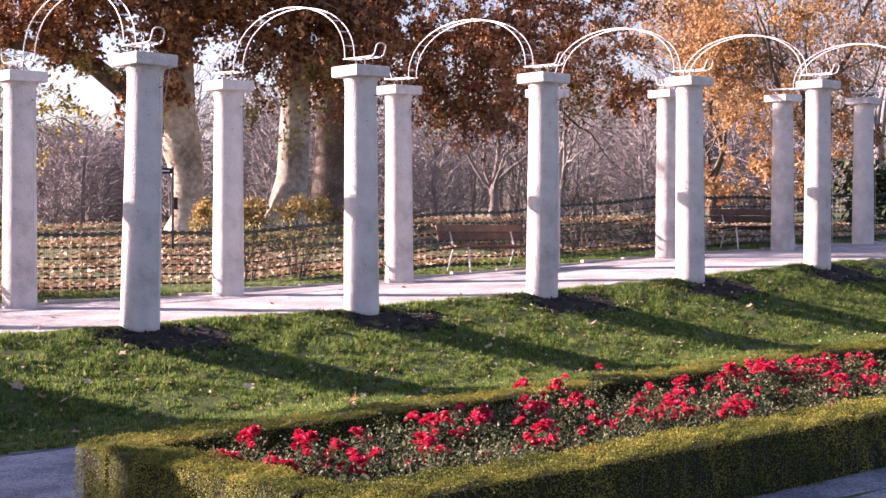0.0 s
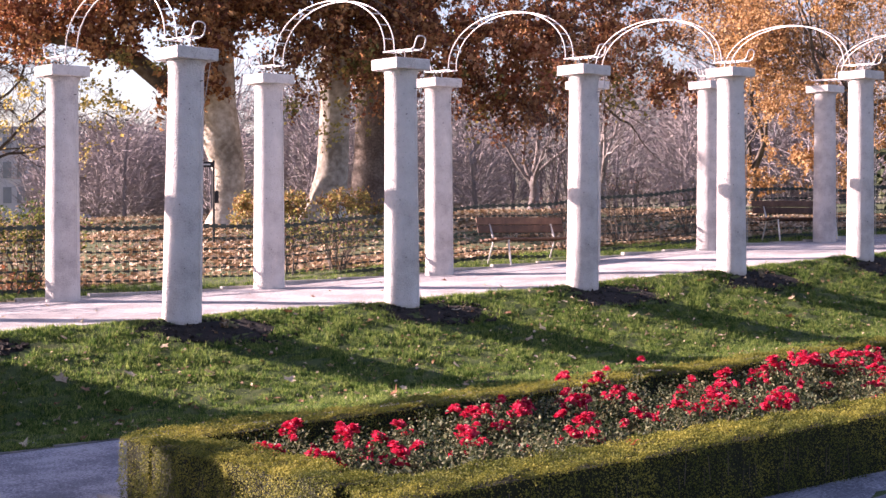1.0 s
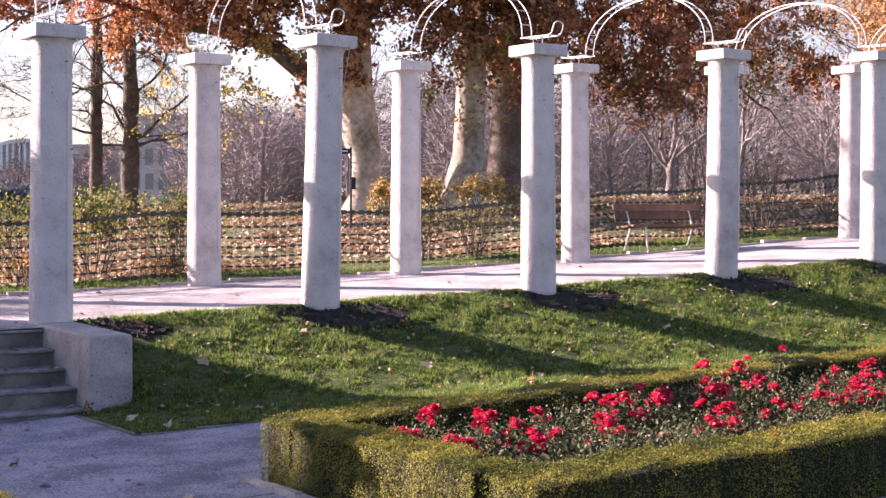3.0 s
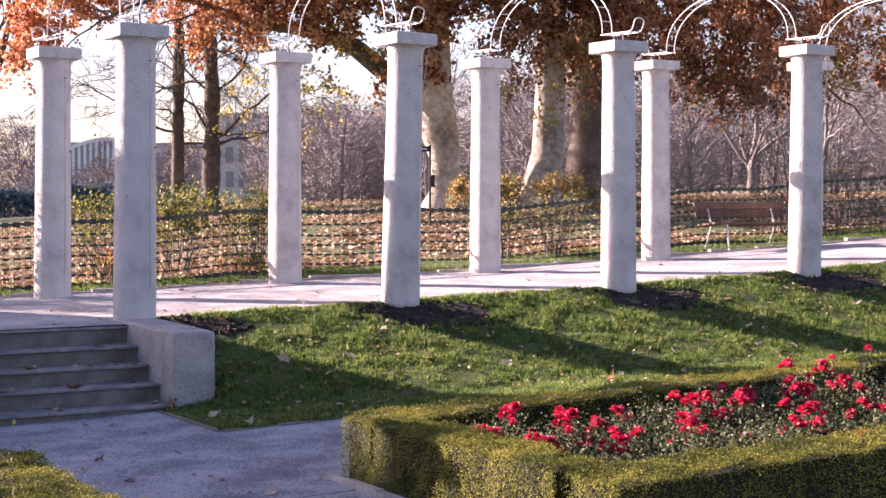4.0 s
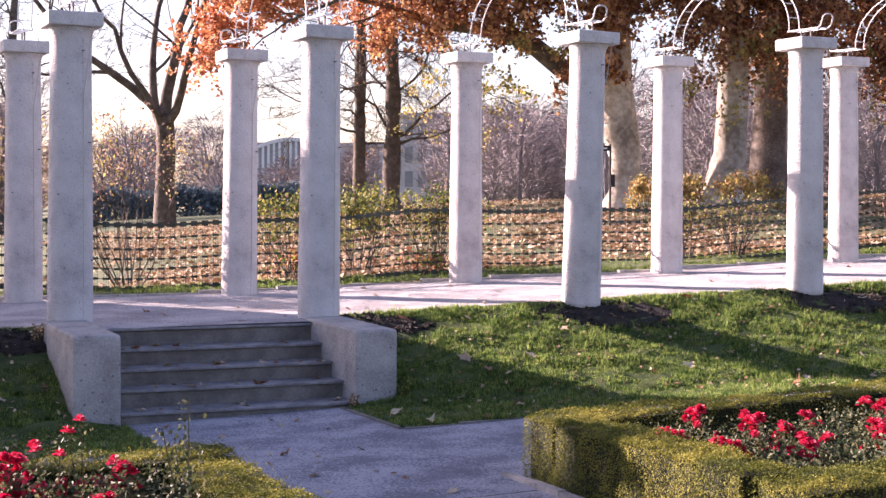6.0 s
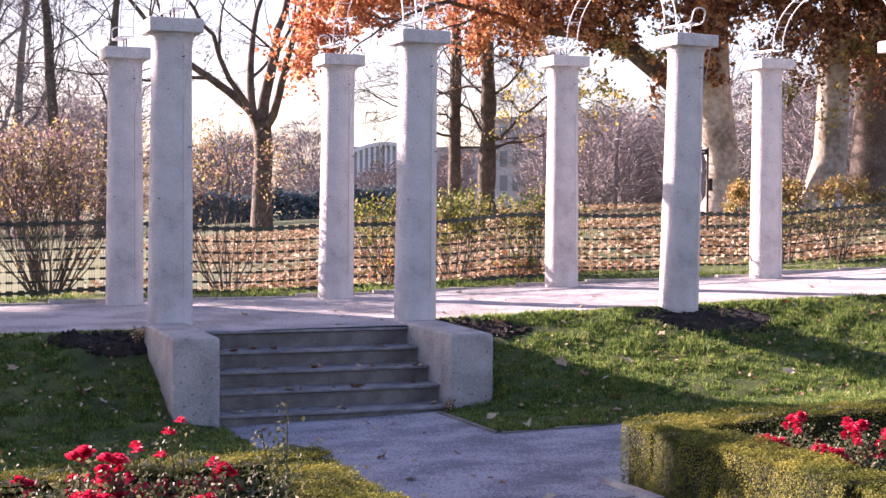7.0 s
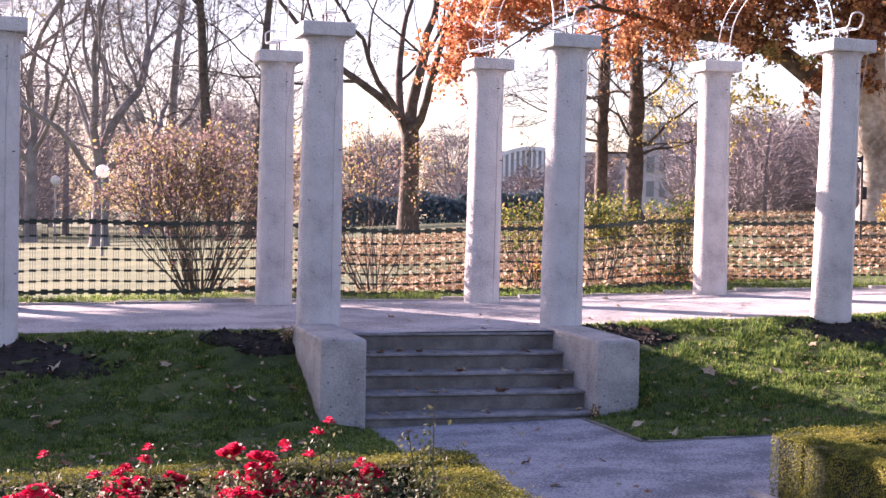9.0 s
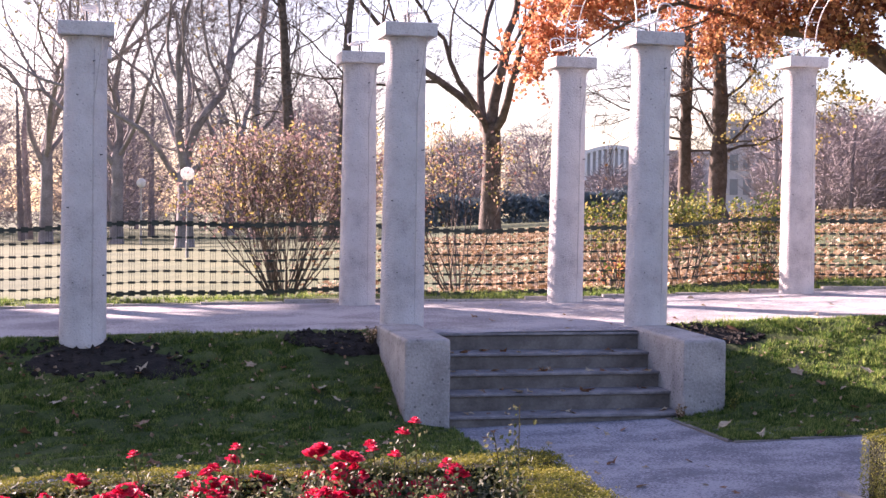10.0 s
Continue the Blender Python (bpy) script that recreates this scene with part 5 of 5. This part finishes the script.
def no_soil(x, y):
    bare = np.zeros(x.shape, bool)
    for i, cx in COLS:
        if i not in (-1, 0):
            bare |= ((x - cx - 0.22) / 0.70) ** 2 + ((y - FRONT + 0.40) / 0.30) ** 2 < 1
    for cx in (5.85, 1.95):
        bare |= ((x - cx - 0.22) / 0.45) ** 2 + ((y - FRONT + 0.35) / 0.26) ** 2 < 1
    return ~bare


blades("grass", "short green grass on the bank", 4.95, 22.0, FOOT, CREST, 60000, 301, z_bank, 0.034, lambda x, y: no_soil(x, y) & ~((x < 5.5) & (y > 13.25)))
blades("grass", "short dark green grass on the shaded bank", -4.5, 2.9, FOOT, CREST, 26000, 302, z_bank, 0.030, lambda x, y: no_soil(x, y) & ~((x > 2.45) & (y > 13.25)))
blades("grass", "taller tufts of grass on the bank", 5.6, 22.0, FOOT, CREST, 7000, 304, z_bank, 0.06, no_soil, per=9)
blades("grass", "rough grass strip along the net fence", -4, 32, KERB + 0.08, 20.2, 9000, 303, z_lawn, 0.06)

# fallen leaves: lobed shapes lying on the ground
def leaf_mesh(seed):
    rng = np.random.default_rng(seed)
    a = Acc()
    n = 10
    pts = []
    for k in range(n):
        t = 2 * math.pi * k / n
        r = (1.0 if k % 2 == 0 else 0.6) * rng.uniform(0.7, 1.15)
        pts.append((r * math.cos(t), r * math.sin(t) * 0.85, 0.22 * rng.normal() * (k % 2 == 0) + 0.18))
    a.add([(0, 0, 0.05)] + pts, [(0, 1 + k, 1 + (k + 1) % n) for k in range(n)])
    return a.mesh("fallen_leaf", M["dry_leaf"])


LEAVES = [leaf_mesh(s) for s in range(5)]
rng = np.random.default_rng(311)


def drop_leaf(x, y, z, s):
    ob = new("fallen_leaf", LEAVES[int(rng.integers(5))])
    ob.matrix_basis = pose(x, y, z, rng.uniform(-25, 25), rng.uniform(-25, 25), rng.uniform(0, 360)) @ Matrix.Scale(s, 4)
    tagged(ob, "dry curled brown leaf lying on the ground", "leaf", "fallen leaves")


count = 0
while count < 185:
    x, y = (rng.uniform(-2.2, 2.5) if count % 3 == 0 else rng.uniform(5, 19)), rng.uniform(FOOT, CREST)
    if 2.4 < x < 5.5 and y > 13.2 or 2.96 < x < 4.9:
        continue
    drop_leaf(x, y, float(z_bank(np.array(x), np.array(y))) + 0.03, 0.028 + 0.06 * rng.random() ** 1.6)
    count += 1
for k in range(36):
    x, y = rng.uniform(2.9, 14), rng.uniform(14.6, 18.3)
    drop_leaf(x, y, float(z_terrace(x, y)) + 0.005, rng.uniform(0.03, 0.06))
for k in range(52):
    i = int(rng.integers(1, 5))
    drop_leaf(rng.uniform(2.95, 5.0), NOSE[i][0] + rng.uniform(0.03, 0.25), NOSE[i][1] + 0.006, rng.uniform(0.03, 0.07))
for k in range(22):
    x, y = rng.uniform(2.7, 4.8), rng.uniform(9, 13.2)
    drop_leaf(x, y, float(z_low(x)) + 0.005, rng.uniform(0.03, 0.06))
# small scraps of leaf over the bank, too many to tell apart
n = 1500
x, y = np.where(rng.random(n) < 0.3, rng.uniform(-3.5, 2.4, n), rng.uniform(5.6, 21, n)), rng.uniform(FOOT + 0.05, CREST - 0.1, n)
a = Acc()
a.quads(leaf_quads(np.stack([x, y, z_bank(x, y) + 0.03], 1), 0.042, rng, flat=0.6, aspect=0.8))
tagged(new("leaf_scraps", a.mesh("leaf_scraps", M["litter"])), "small brown scraps of leaf in the grass", "leaves", kind="stuff")
# litter over the lawn
n = 90000
x, y = rng.uniform(3, 34, n), 20 + 26 * rng.random(n) ** 1.5
ok = rng.random(n) < np.clip((x / y - 0.10) * 5.5, 0.03, 1) * (0.6 + 0.4 * np.sin(x * 0.9 + 1.2 * np.sin(y * 0.6)))
c = np.stack([x, y, z_lawn(x, y) + 0.03], 1)[ok]
a = Acc()
a.quads(leaf_quads(c, 0.12, rng, flat=0.7, aspect=0.8))
tagged(new("leaf_litter", a.mesh("leaf_litter", M["litter"])), "carpet of fallen brown leaves on the park lawn", "leaves", kind="stuff")


def weed(x, y, z, h, seed, mat):
    rng = np.random.default_rng(seed)
    root = thing("weed", "small dry weed tuft beside the stone", "weed", "weeds by the stairs", pose(x, y, z))
    a, lv = Acc(), []
    for k in range(12):
        t = rng.random() * 6.283
        e = Vector((0.5 * h * math.cos(t) * rng.random(), 0.5 * h * math.sin(t) * rng.random(), h * rng.uniform(0.5, 1)))
        a.tube([(0.02 * math.cos(t), 0.02 * math.sin(t), -0.02), e * 0.55, e], [0.003, 0.0025, 0.0015], 4)
        lv += [np.array(e) * rng.uniform(0.4, 1) + rng.normal(size=3) * 0.012 for _ in range(10)]
    part("branchwork", a, M["rose_stem"], root)["kind"] = "stuff"
    b = Acc()
    b.quads(leaf_quads(np.array(lv), 0.03, rng))
    part("foliage", b, mat, root)


weed(5.02, 13.22, float(z_low(5.0)), 0.14, 501, M["litter"])
weed(5.52, 13.2, float(z_bank(np.array(5.52), np.array(13.2))), 0.14, 502, M["leaf_green"])
weed(2.40, 14.70, float(z_bank(np.array(2.4), np.array(14.7))), 0.2, 503, M["litter"])
weed(8.75, 14.60, float(z_bank(np.array(8.75), np.array(14.6))), 0.12, 504, M["litter"])
weed(17.95, 14.60, float(z_bank(np.array(17.95), np.array(14.6))), 0.16, 505, M["dry_leaf"])
